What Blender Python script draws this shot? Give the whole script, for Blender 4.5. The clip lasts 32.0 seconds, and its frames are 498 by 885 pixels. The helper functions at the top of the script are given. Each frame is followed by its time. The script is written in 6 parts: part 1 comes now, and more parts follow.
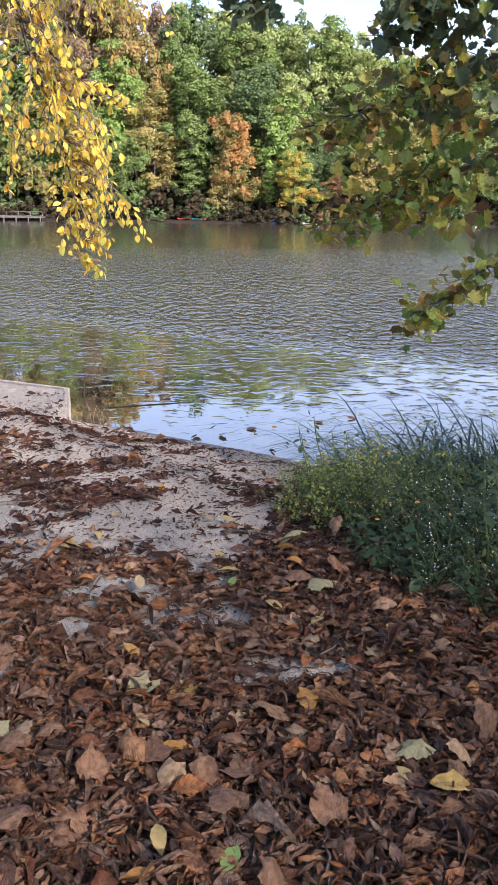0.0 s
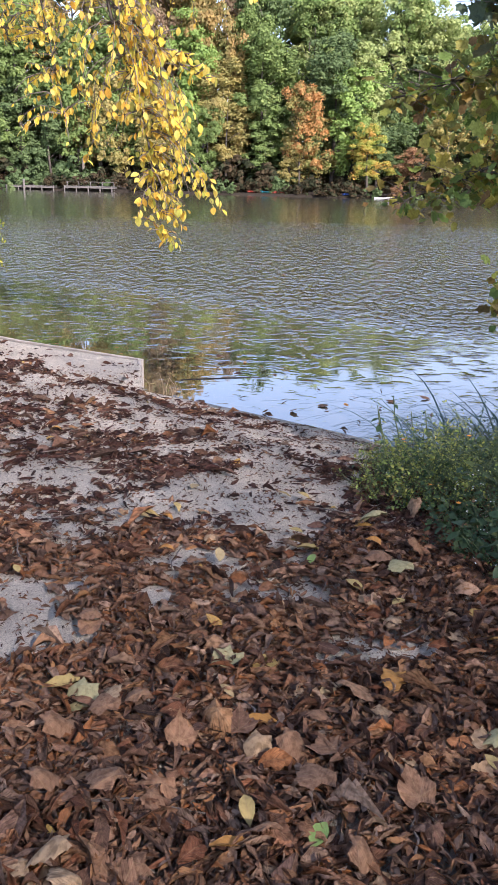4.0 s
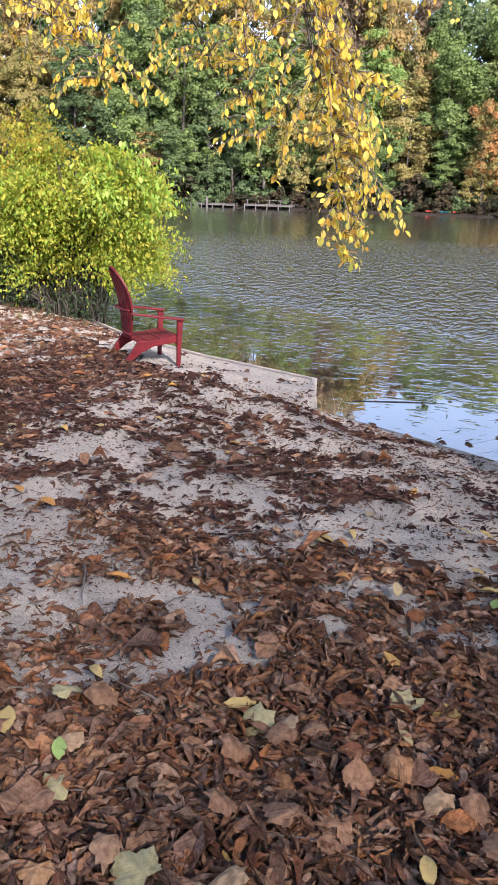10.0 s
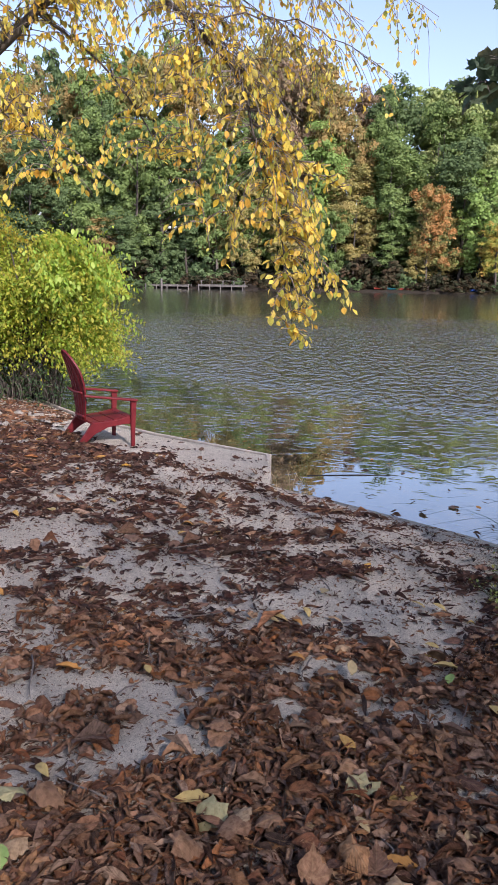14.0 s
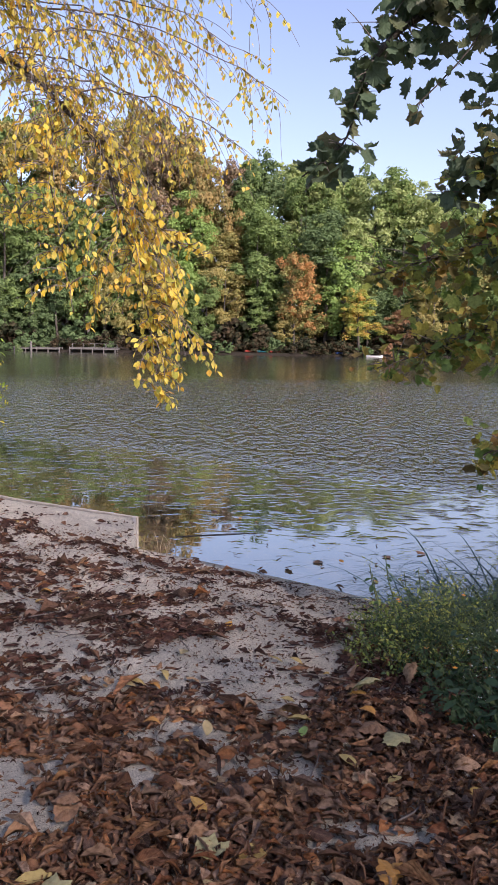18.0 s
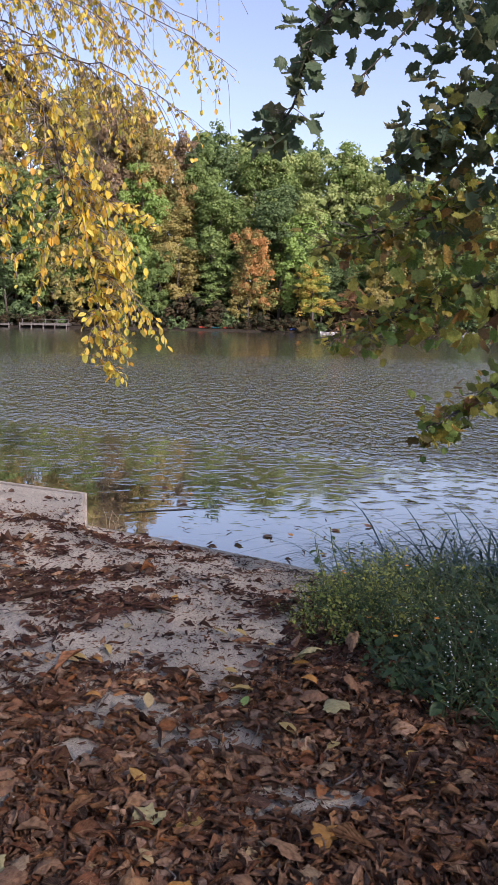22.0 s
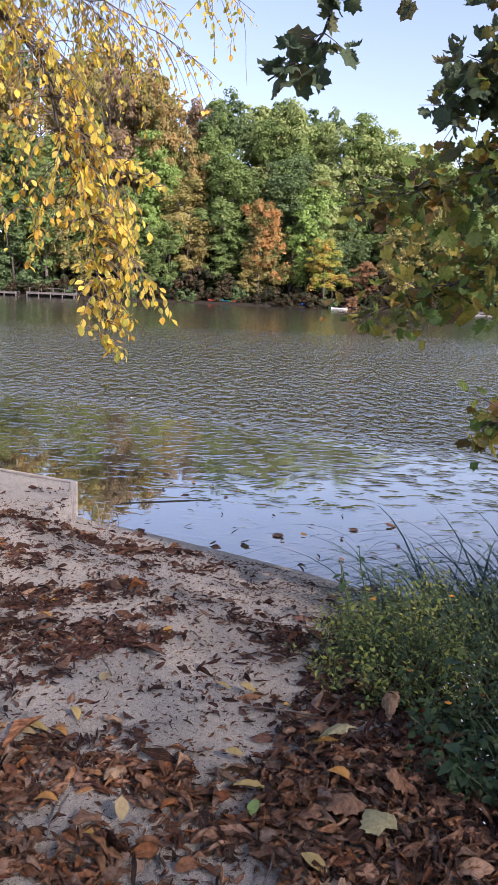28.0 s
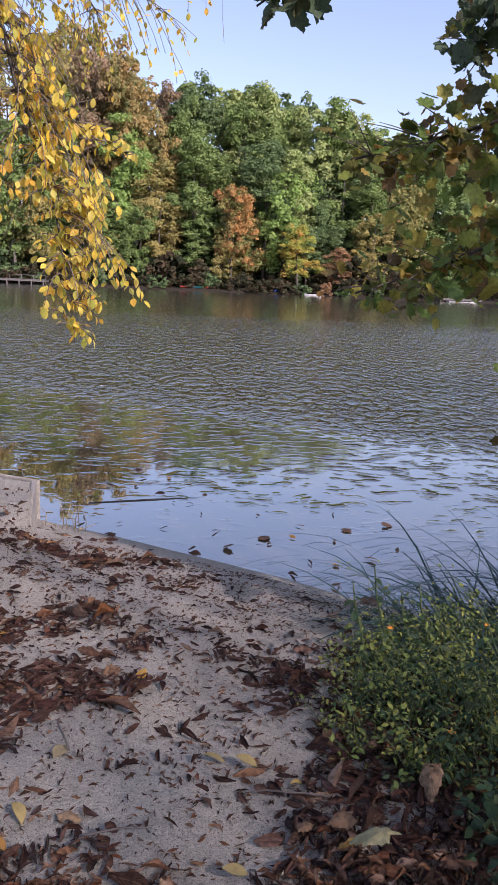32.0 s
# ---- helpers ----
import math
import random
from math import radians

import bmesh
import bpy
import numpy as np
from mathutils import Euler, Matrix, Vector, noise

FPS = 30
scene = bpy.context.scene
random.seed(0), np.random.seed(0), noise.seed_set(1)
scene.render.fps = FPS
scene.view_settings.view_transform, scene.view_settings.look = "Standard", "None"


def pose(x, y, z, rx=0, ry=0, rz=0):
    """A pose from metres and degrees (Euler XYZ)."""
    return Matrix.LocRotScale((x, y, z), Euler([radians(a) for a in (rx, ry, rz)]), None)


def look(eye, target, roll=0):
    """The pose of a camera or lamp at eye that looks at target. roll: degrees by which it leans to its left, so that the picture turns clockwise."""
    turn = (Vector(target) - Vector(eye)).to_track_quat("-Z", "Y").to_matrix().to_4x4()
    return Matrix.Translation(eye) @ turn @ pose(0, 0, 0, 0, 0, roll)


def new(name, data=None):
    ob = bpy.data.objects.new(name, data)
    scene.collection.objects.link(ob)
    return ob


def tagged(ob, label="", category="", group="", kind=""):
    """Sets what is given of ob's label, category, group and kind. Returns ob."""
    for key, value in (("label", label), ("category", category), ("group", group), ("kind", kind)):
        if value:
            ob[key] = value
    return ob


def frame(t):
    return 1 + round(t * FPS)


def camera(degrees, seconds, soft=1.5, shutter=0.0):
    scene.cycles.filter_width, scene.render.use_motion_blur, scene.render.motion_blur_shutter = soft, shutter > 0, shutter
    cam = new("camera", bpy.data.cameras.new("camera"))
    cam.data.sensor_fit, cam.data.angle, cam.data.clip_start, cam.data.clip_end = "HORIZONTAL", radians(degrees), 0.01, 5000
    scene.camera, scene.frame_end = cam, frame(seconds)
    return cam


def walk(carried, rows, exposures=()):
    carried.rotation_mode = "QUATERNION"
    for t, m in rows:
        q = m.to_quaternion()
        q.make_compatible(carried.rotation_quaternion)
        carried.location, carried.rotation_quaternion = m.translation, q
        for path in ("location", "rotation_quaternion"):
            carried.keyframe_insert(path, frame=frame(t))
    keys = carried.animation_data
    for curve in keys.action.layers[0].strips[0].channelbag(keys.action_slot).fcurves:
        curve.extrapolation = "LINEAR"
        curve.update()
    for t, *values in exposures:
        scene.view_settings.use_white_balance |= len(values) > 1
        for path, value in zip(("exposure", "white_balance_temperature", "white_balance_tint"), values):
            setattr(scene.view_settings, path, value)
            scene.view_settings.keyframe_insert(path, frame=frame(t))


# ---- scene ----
cam = camera(36.0, 32.0, 0.75)
PATH = [
    (0, (0.199, 0.011, 2.483), (0.345, 1.916, 1.891), 0.9),
    (0.5, (0.197, 0.014, 2.479), (0.332, 1.916, 1.875), 0.8),
    (1, (0.186, 0.015, 2.48), (0.302, 1.913, 1.861), 0.8),
    (1.5, (0.174, 0.02, 2.48), (0.248, 1.916, 1.848), 0.7),
    (2, (0.165, 0.024, 2.478), (0.214, 1.919, 1.84), 0.6),
    (2.5, (0.155, 0.026, 2.477), (0.191, 1.919, 1.834), 0.7),
    (4.5, (0.073, 0.04, 2.478), (0.025, 1.927, 1.818), 1.9),
    (5, (0.064, 0.051, 2.478), (-0.057, 1.934, 1.814), 1.5),
    (5.5, (0.05, 0.063, 2.477), (-0.125, 1.94, 1.81), 1.2),
    (6, (0.035, 0.066, 2.48), (-0.188, 1.937, 1.808), 0.9),
    (6.5, (0.024, 0.066, 2.482), (-0.232, 1.931, 1.807), 0.9),
    (7, (0.017, 0.069, 2.483), (-0.27, 1.93, 1.807), 1.1),
    (7.5, (0.013, 0.075, 2.48), (-0.301, 1.93, 1.804), 1.1),
    (8, (-0.007, 0.08, 2.48), (-0.352, 1.93, 1.804), 1.2),
    (8.5, (-0.022, 0.084, 2.486), (-0.402, 1.927, 1.808), 1.4),
    (9, (-0.026, 0.09, 2.489), (-0.438, 1.929, 1.818), 1.4),
    (9.5, (-0.032, 0.08, 2.497), (-0.454, 1.923, 1.845), 1.6),
    (10, (-0.044, 0.074, 2.5), (-0.463, 1.927, 1.874), 1.9),
    (10.5, (-0.043, 0.073, 2.505), (-0.445, 1.935, 1.894), 1.9),
    (11, (-0.035, 0.077, 2.507), (-0.434, 1.944, 1.91), 1.8),
    (11.5, (-0.036, 0.082, 2.51), (-0.427, 1.956, 1.931), 1.8),
    (12, (-0.033, 0.08, 2.518), (-0.414, 1.963, 1.961), 1.7),
    (12.5, (-0.025, 0.079, 2.522), (-0.397, 1.974, 2.004), 1.5),
    (13, (-0.015, 0.074, 2.526), (-0.376, 1.984, 2.058), 1.2),
    (13.5, (0.0, 0.07, 2.53), (-0.35, 1.987, 2.078), 1.0),
    (15.5, (0.051, 0.062, 2.536), (-0.205, 2.014, 2.182), 0.6),
    (16, (0.077, 0.048, 2.538), (-0.141, 2.009, 2.207), 0.5),
    (16.5, (0.095, 0.041, 2.541), (-0.034, 2.014, 2.237), 0.8),
    (17, (0.112, 0.025, 2.549), (0.031, 2.002, 2.259), 0.8),
    (17.5, (0.124, 0.012, 2.554), (0.08, 1.992, 2.274), 1.0),
    (18, (0.142, 0.018, 2.543), (0.124, 1.999, 2.27), 1.0),
    (18.5, (0.154, 0.014, 2.542), (0.157, 1.995, 2.271), 1.0),
    (19, (0.169, 0.006, 2.538), (0.187, 1.987, 2.267), 1.0),
    (19.5, (0.18, 0.015, 2.531), (0.219, 1.995, 2.253), 1.1),
    (20, (0.192, -0.003, 2.537), (0.246, 1.975, 2.25), 1.2),
    (20.5, (0.199, -0.004, 2.536), (0.268, 1.973, 2.238), 1.1),
    (21, (0.207, 0.003, 2.528), (0.283, 1.978, 2.221), 1.3),
    (21.5, (0.229, 0.01, 2.525), (0.315, 1.983, 2.207), 1.0),
    (22, (0.21, 0.035, 2.519), (0.31, 2.005, 2.188), 1.2),
    (22.5, (0.176, 0.094, 2.521), (0.293, 2.061, 2.18), 1.4),
    (23, (0.151, 0.18, 2.521), (0.272, 2.144, 2.163), 1.5),
    (23.5, (0.107, 0.277, 2.528), (0.24, 2.236, 2.15), 1.6),
    (24, (0.052, 0.355, 2.527), (0.194, 2.31, 2.125), 1.6),
    (24.5, (0.049, 0.403, 2.522), (0.203, 2.352, 2.099), 1.6),
    (25, (0.08, 0.436, 2.526), (0.234, 2.38, 2.084), 2.0),
    (25.5, (0.161, 0.489, 2.527), (0.306, 2.434, 2.085), 2.3),
    (26, (0.239, 0.566, 2.532), (0.355, 2.517, 2.107), 2.9),
    (26.5, (0.328, 0.643, 2.521), (0.358, 2.602, 2.117), 3.2),
    (28.5, (0.189, 1.113, 2.464), (0.307, 3.069, 2.068), 1.9),
    (29, (0.186, 1.189, 2.436), (0.328, 3.137, 2.008), 1.5),
    (29.5, (0.251, 1.285, 2.433), (0.384, 3.227, 1.975), 1.4),
    (30, (0.335, 1.408, 2.417), (0.44, 3.349, 1.946), 1.6),
    (30.5, (0.353, 1.463, 2.406), (0.429, 3.405, 1.935), 2.4),
    (31, (0.301, 1.564, 2.371), (0.378, 3.51, 1.914), 2.9),
    (31.5, (0.205, 1.705, 2.384), (0.325, 3.652, 1.944), 3.0),
    (32, (0.166, 1.798, 2.376), (0.321, 3.746, 1.951), 2.5),
]
walk(cam, [(t, look(eye, target, roll)) for t, eye, target, roll in PATH],
     [(0, 1.52, 6320, 26), (2, 1.54, 6270, 26), (6, 1.58, 6170, 25), (9, 1.56, 6170, 25), (11, 1.42, 6170, 25), (12, 1.38, 6120, 25), (13, 1.13, 6070, 25), (17, 1.0, 6370, 28), (22, 0.98, 6420, 29), (24, 1.13, 6470, 29), (26, 1.09, 6370, 29), (29, 1.18, 6320, 30), (31, 1.16, 6320, 30), (32, 0.92, 6220, 31)])

# ---- sky and sun ----
SUN_FROM = Vector((0.62, -0.785, 0.0)).normalized()
SUN_ELEV = radians(36)
world = bpy.data.worlds.new("sky")
scene.world = world
world.use_nodes = True
wn = world.node_tree
sky = wn.nodes.new("ShaderNodeTexSky")
sky.sky_type, sky.sun_disc = "NISHITA", False
sky.sun_elevation, sky.sun_rotation = SUN_ELEV, math.atan2(SUN_FROM.x, SUN_FROM.y)
sky.air_density, sky.dust_density, sky.ozone_density = 1.0, 1.1, 1.3
haze = wn.nodes.new("ShaderNodeHueSaturation")
haze.inputs["Saturation"].default_value = 0.88
wn.links.new(sky.outputs[0], haze.inputs["Color"])
wn.links.new(haze.outputs[0], wn.nodes["Background"].inputs[0])
wn.nodes["Background"].inputs[1].default_value = 0.12
sun = new("sun", bpy.data.lights.new("sun", "SUN"))
sun.data.energy, sun.data.angle, sun.data.color = 3.7, radians(0.8), (1.0, 0.93, 0.82)
sun.matrix_world = look(tuple(SUN_FROM * 30 * math.cos(SUN_ELEV) + Vector((0, 0, 30 * math.sin(SUN_ELEV)))), (0, 0, 0))


# ---- materials ----
def mat(name, rough=0.6, metal=0.0, spec=0.5):
    m = bpy.data.materials.new(name)
    m.use_nodes = True
    b = m.node_tree.nodes["Principled BSDF"]
    b.inputs["Roughness"].default_value, b.inputs["Metallic"].default_value = rough, metal
    b.inputs["Specular IOR Level"].default_value = spec
    return m, m.node_tree, b


def node(t, kind, ins=None, operation=None, use_clamp=False, blend_type=None):
    n = t.nodes.new("ShaderNode" + kind)
    if operation:
        n.operation = operation
    if use_clamp:
        n.use_clamp = True
    if blend_type:
        n.data_type, n.blend_type = "RGBA", blend_type
    for k, v in (ins or {}).items():
        if isinstance(v, bpy.types.NodeSocket):
            t.links.new(v, n.inputs[k])
        else:
            n.inputs[k].default_value = v
    return n


def ramp(t, fac, stops):
    r = node(t, "ValToRGB", {"Fac": fac})
    e = r.color_ramp.elements
    while len(e) < len(stops):
        e.new(0.5)
    for el, (p, c) in zip(e, stops):
        el.position, el.color = p, (*c, 1)
    return r.outputs[0]


def math_node(t, op, a, b=0.0, clamp=False):
    return node(t, "Math", {0: a, 1: b}, operation=op, use_clamp=clamp).outputs[0]


def mix(t, fac, a, b, blend="MIX"):
    n = node(t, "Mix", blend_type=blend)
    for k, v in ((0, fac), (6, a), (7, b)):
        if isinstance(v, bpy.types.NodeSocket):
            t.links.new(v, n.inputs[k])
        else:
            n.inputs[k].default_value = v if k == 0 else (*v, 1)
    return n.outputs[2]


def leaf_mat(name, colors, translucent=0.35, veins=0.25, rough=0.55, spots=0.3, relief=0.25, drift=False, palmate=False):
    """Leaves whose colour runs over the stops from island to island, with veins along the blade and blotches."""
    m, t, b = mat(name, rough + (0 if translucent else 0.2), spec=0.3 if translucent else 0.12)
    isl = node(t, "NewGeometry").outputs["Random Per Island"]
    n = len(colors)
    if drift:
        shift = node(t, "VectorMath", {0: node(t, "TexCoord").outputs["Object"], 1: node(t, "ObjectInfo").outputs["Random"]}, operation="ADD").outputs[0]
        big = node(t, "TexNoise", {"Vector": shift, "Scale": 0.42, "Detail": 2.0}).outputs[0]
        isl = math_node(t, "ADD", math_node(t, "MULTIPLY", isl, 0.32), math_node(t, "MULTIPLY", math_node(t, "SUBTRACT", big, 0.32), 1.9), True)
    col = ramp(t, isl, [(i / max(n - 1, 1), c) for i, c in enumerate(colors)])
    uv = node(t, "UVMap").outputs[0]
    sep = node(t, "SeparateXYZ", {0: uv})
    side = math_node(t, "ABSOLUTE", math_node(t, "SUBTRACT", sep.outputs[0], 0.5))
    rib = math_node(t, "LESS_THAN", side, 0.016)
    sw = math_node(t, "SINE", math_node(t, "SUBTRACT", math_node(t, "MULTIPLY", sep.outputs[1], 62.0), math_node(t, "MULTIPLY", side, 70.0)))
    sv = math_node(t, "GREATER_THAN", sw, 0.86)
    vein = math_node(t, "MAXIMUM", rib, math_node(t, "MULTIPLY", sv, 0.6))
    if palmate:
        up = math_node(t, "SUBTRACT", sep.outputs[1], 0.2)
        off = side
        for a in (0.72, 1.3):
            off = math_node(t, "MINIMUM", off, math_node(t, "ABSOLUTE", math_node(t, "SUBTRACT", math_node(t, "MULTIPLY", side, math.cos(a)), math_node(t, "MULTIPLY", up, math.sin(a)))))
        sub_ribs = math_node(t, "GREATER_THAN", math_node(t, "SINE", math_node(t, "MULTIPLY", math_node(t, "ADD", sep.outputs[1], side), 48.0)), 0.9)
        vein = math_node(t, "MAXIMUM", math_node(t, "LESS_THAN", off, 0.012), math_node(t, "MULTIPLY", sub_ribs, 0.35))
    tex = node(t, "TexCoord").outputs["Object"]
    ns = node(t, "TexNoise", {"Vector": tex, "Scale": 55.0, "Detail": 5.0}).outputs[0]
    col = mix(t, math_node(t, "MULTIPLY", vein, veins), col, (0.0, 0.0, 0.0) if translucent > 0.2 else (0.32, 0.22, 0.12))
    dark = mix(t, 1.0, col, ramp(t, ns, [(0.36, (0.42, 0.38, 0.34)), (0.56, (1, 1, 1)), (0.72, (1.2, 1.15, 1.1))]), "MULTIPLY")
    col = mix(t, spots, col, dark)
    t.links.new(col, b.inputs["Base Color"])
    bump = node(t, "Bump", {"Height": math_node(t, "ADD", math_node(t, "MULTIPLY", math_node(t, "MAXIMUM", vein, math_node(t, "MULTIPLY", sw, 0.4 if not translucent else 0.0)), -0.6), ns), "Strength": relief, "Distance": 0.006})
    t.links.new(bump.outputs[0], b.inputs["Normal"])
    if translucent:
        tr = node(t, "BsdfTranslucent", {"Color": col})
        mx = node(t, "MixShader", {0: translucent, 1: b.outputs[0], 2: tr.outputs[0]})
        t.links.new(mx.outputs[0], t.nodes["Material Output"].inputs[0])
    return m


def plain_mat(name, a, b_, scale=8.0, rough=0.6, relief=0.2, metal=0.0, stretch=(1, 1, 1), spec=0.5, fine=9.0):
    """A surface that varies between two tones at a coarse and a fine scale."""
    m, t, b = mat(name, rough, metal, spec)
    tex = node(t, "Mapping", {"Vector": node(t, "TexCoord").outputs["Object"], "Scale": stretch}).outputs[0]
    n1 = node(t, "TexNoise", {"Vector": tex, "Scale": scale, "Detail": 6.0}).outputs[0]
    n2 = node(t, "TexNoise", {"Vector": tex, "Scale": scale * fine, "Detail": 4.0}).outputs[0]
    f = math_node(t, "ADD", math_node(t, "MULTIPLY", n1, 0.65), math_node(t, "MULTIPLY", n2, 0.35))
    t.links.new(ramp(t, f, [(0.35, a), (0.65, b_)]), b.inputs["Base Color"])
    t.links.new(node(t, "Bump", {"Height": n2, "Strength": relief, "Distance": 0.01}).outputs[0], b.inputs["Normal"])
    return m


def sand_mat():
    m, t, b = mat("sand", 0.9, spec=0.25)
    tex = node(t, "TexCoord").outputs["Object"]
    xyz = node(t, "SeparateXYZ", {0: tex})
    coarse = node(t, "TexNoise", {"Vector": tex, "Scale": 1.6, "Detail": 6.0}).outputs[0]
    mid = node(t, "TexNoise", {"Vector": tex, "Scale": 16.0, "Detail": 9.0, "Roughness": 0.8}).outputs[0]
    fine = node(t, "TexNoise", {"Vector": tex, "Scale": 220.0, "Detail": 3.0}).outputs[0]
    grit = node(t, "TexVoronoi", {"Vector": tex, "Scale": 70.0}).outputs[0]
    grain = node(t, "TexNoise", {"Vector": tex, "Scale": 90.0, "Detail": 4.0, "Roughness": 0.7}).outputs[0]
    col = ramp(t, coarse, [(0.3, (0.74, 0.675, 0.575)), (0.7, (0.86, 0.795, 0.69))])
    # mottling darkened in the colour to stand for shade between grains and dips
    col = mix(t, 0.28, col, ramp(t, mid, [(0.40, (0.42, 0.385, 0.345)), (0.50, (1, 1, 1))]), "MULTIPLY")
    col = mix(t, 0.75, col, ramp(t, fine, [(0.38, (0.6, 0.58, 0.55)), (0.56, (1.1, 1.09, 1.08))]), "MULTIPLY")
    col = mix(t, 0.5, col, ramp(t, grain, [(0.36, (0.5, 0.47, 0.43)), (0.5, (1, 1, 1)), (0.66, (1.12, 1.12, 1.1))]), "MULTIPLY")
    col = mix(t, math_node(t, "MULTIPLY", math_node(t, "LESS_THAN", grit, 0.17), 0.75), col, (0.10, 0.075, 0.055))
    # dark humus under the near trees, mixed into the sand away from the water
    edge = math_node(t, "ADD", math_node(t, "MAXIMUM", math_node(t, "MULTIPLY", math_node(t, "SUBTRACT", 2.3, xyz.outputs[1]), 0.7), math_node(t, "MULTIPLY", math_node(t, "SUBTRACT", math_node(t, "SUBTRACT", xyz.outputs[0], 1.0), math_node(t, "MULTIPLY", math_node(t, "MAXIMUM", math_node(t, "SUBTRACT", xyz.outputs[1], 3.4), 0.0), 0.4)), 1.8)), math_node(t, "MULTIPLY", math_node(t, "SUBTRACT", coarse, 0.45), 2.2))
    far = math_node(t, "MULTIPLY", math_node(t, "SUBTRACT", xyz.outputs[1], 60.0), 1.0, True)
    # ground past y 60 takes a near-black brown
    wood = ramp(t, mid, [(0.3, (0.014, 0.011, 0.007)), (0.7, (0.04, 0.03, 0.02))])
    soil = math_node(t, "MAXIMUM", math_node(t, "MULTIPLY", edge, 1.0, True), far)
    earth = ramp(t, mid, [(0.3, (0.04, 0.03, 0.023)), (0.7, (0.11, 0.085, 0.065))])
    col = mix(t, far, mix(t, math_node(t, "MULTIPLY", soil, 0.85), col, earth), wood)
    # wet strip where the water laps
    wet = math_node(t, "MULTIPLY", math_node(t, "SUBTRACT", 0.035, xyz.outputs[2]), 30.0, True)
    col = mix(t, math_node(t, "MULTIPLY", math_node(t, "MULTIPLY", wet, 0.15), math_node(t, "SUBTRACT", 1.0, far)), col, (0.2, 0.18, 0.16))
    t.links.new(col, b.inputs["Base Color"])
    dent = node(t, "TexNoise", {"Vector": tex, "Scale": 42.0, "Detail": 5.0, "Roughness": 0.65, "Distortion": 0.6}).outputs[0]
    hgt = math_node(t, "ADD", math_node(t, "ADD", mid, math_node(t, "MULTIPLY", dent, 0.55)), math_node(t, "ADD", math_node(t, "MULTIPLY", fine, 0.2), math_node(t, "MULTIPLY", grain, 0.35)))
    t.links.new(node(t, "Bump", {"Height": hgt, "Strength": 1.0, "Distance": 0.10}).outputs[0], b.inputs["Normal"])
    return m


def water_mat():
    m, t, b = mat("lake_water", 0.5)
    tex = node(t, "TexCoord").outputs["Object"]
    xyz = node(t, "SeparateXYZ", {0: tex})
    off = math_node(t, "SUBTRACT", math_node(t, "ADD", xyz.outputs[1], math_node(t, "MULTIPLY", xyz.outputs[0], 0.6)), 8.2)
    col = mix(t, math_node(t, "MULTIPLY", off, 0.12, True), (0.09, 0.075, 0.045), (0.085, 0.08, 0.042))
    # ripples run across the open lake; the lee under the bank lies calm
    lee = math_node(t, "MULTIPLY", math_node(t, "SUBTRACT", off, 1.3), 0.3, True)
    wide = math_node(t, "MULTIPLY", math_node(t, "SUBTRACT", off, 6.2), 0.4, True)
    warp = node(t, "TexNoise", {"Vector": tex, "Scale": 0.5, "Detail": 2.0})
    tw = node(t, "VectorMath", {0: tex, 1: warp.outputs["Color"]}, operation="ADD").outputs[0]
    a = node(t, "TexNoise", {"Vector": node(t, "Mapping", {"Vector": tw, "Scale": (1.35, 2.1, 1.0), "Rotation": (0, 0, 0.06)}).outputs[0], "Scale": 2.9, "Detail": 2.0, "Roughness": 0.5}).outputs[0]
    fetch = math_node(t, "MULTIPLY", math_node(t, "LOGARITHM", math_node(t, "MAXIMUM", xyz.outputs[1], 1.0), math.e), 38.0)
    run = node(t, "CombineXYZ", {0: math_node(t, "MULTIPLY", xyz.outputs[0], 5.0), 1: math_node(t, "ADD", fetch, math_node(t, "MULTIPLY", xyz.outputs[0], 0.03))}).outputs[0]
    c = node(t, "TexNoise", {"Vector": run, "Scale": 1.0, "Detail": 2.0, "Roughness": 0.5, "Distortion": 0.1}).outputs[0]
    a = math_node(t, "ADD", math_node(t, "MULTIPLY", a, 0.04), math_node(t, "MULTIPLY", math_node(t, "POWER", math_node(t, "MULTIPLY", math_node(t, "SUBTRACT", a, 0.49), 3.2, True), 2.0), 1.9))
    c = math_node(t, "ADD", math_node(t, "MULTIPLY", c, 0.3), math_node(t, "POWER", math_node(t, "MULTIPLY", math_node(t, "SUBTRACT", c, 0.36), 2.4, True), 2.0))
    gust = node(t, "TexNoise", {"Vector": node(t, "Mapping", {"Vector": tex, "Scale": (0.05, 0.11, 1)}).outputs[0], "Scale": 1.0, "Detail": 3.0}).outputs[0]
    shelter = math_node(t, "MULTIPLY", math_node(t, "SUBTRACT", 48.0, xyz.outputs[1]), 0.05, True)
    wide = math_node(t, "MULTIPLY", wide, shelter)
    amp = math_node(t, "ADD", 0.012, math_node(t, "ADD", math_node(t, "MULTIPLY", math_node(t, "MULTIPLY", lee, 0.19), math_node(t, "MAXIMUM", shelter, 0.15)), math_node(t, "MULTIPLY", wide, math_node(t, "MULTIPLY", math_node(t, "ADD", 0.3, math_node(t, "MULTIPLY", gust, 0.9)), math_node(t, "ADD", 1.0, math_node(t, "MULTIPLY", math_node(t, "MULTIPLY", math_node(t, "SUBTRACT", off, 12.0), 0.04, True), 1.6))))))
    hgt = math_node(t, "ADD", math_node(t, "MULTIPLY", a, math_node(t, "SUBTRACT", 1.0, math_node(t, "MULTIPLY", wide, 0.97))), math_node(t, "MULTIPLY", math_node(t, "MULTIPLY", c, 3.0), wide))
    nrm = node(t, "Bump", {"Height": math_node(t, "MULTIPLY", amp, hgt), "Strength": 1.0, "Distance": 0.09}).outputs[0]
    t.links.new(col, b.inputs["Base Color"])
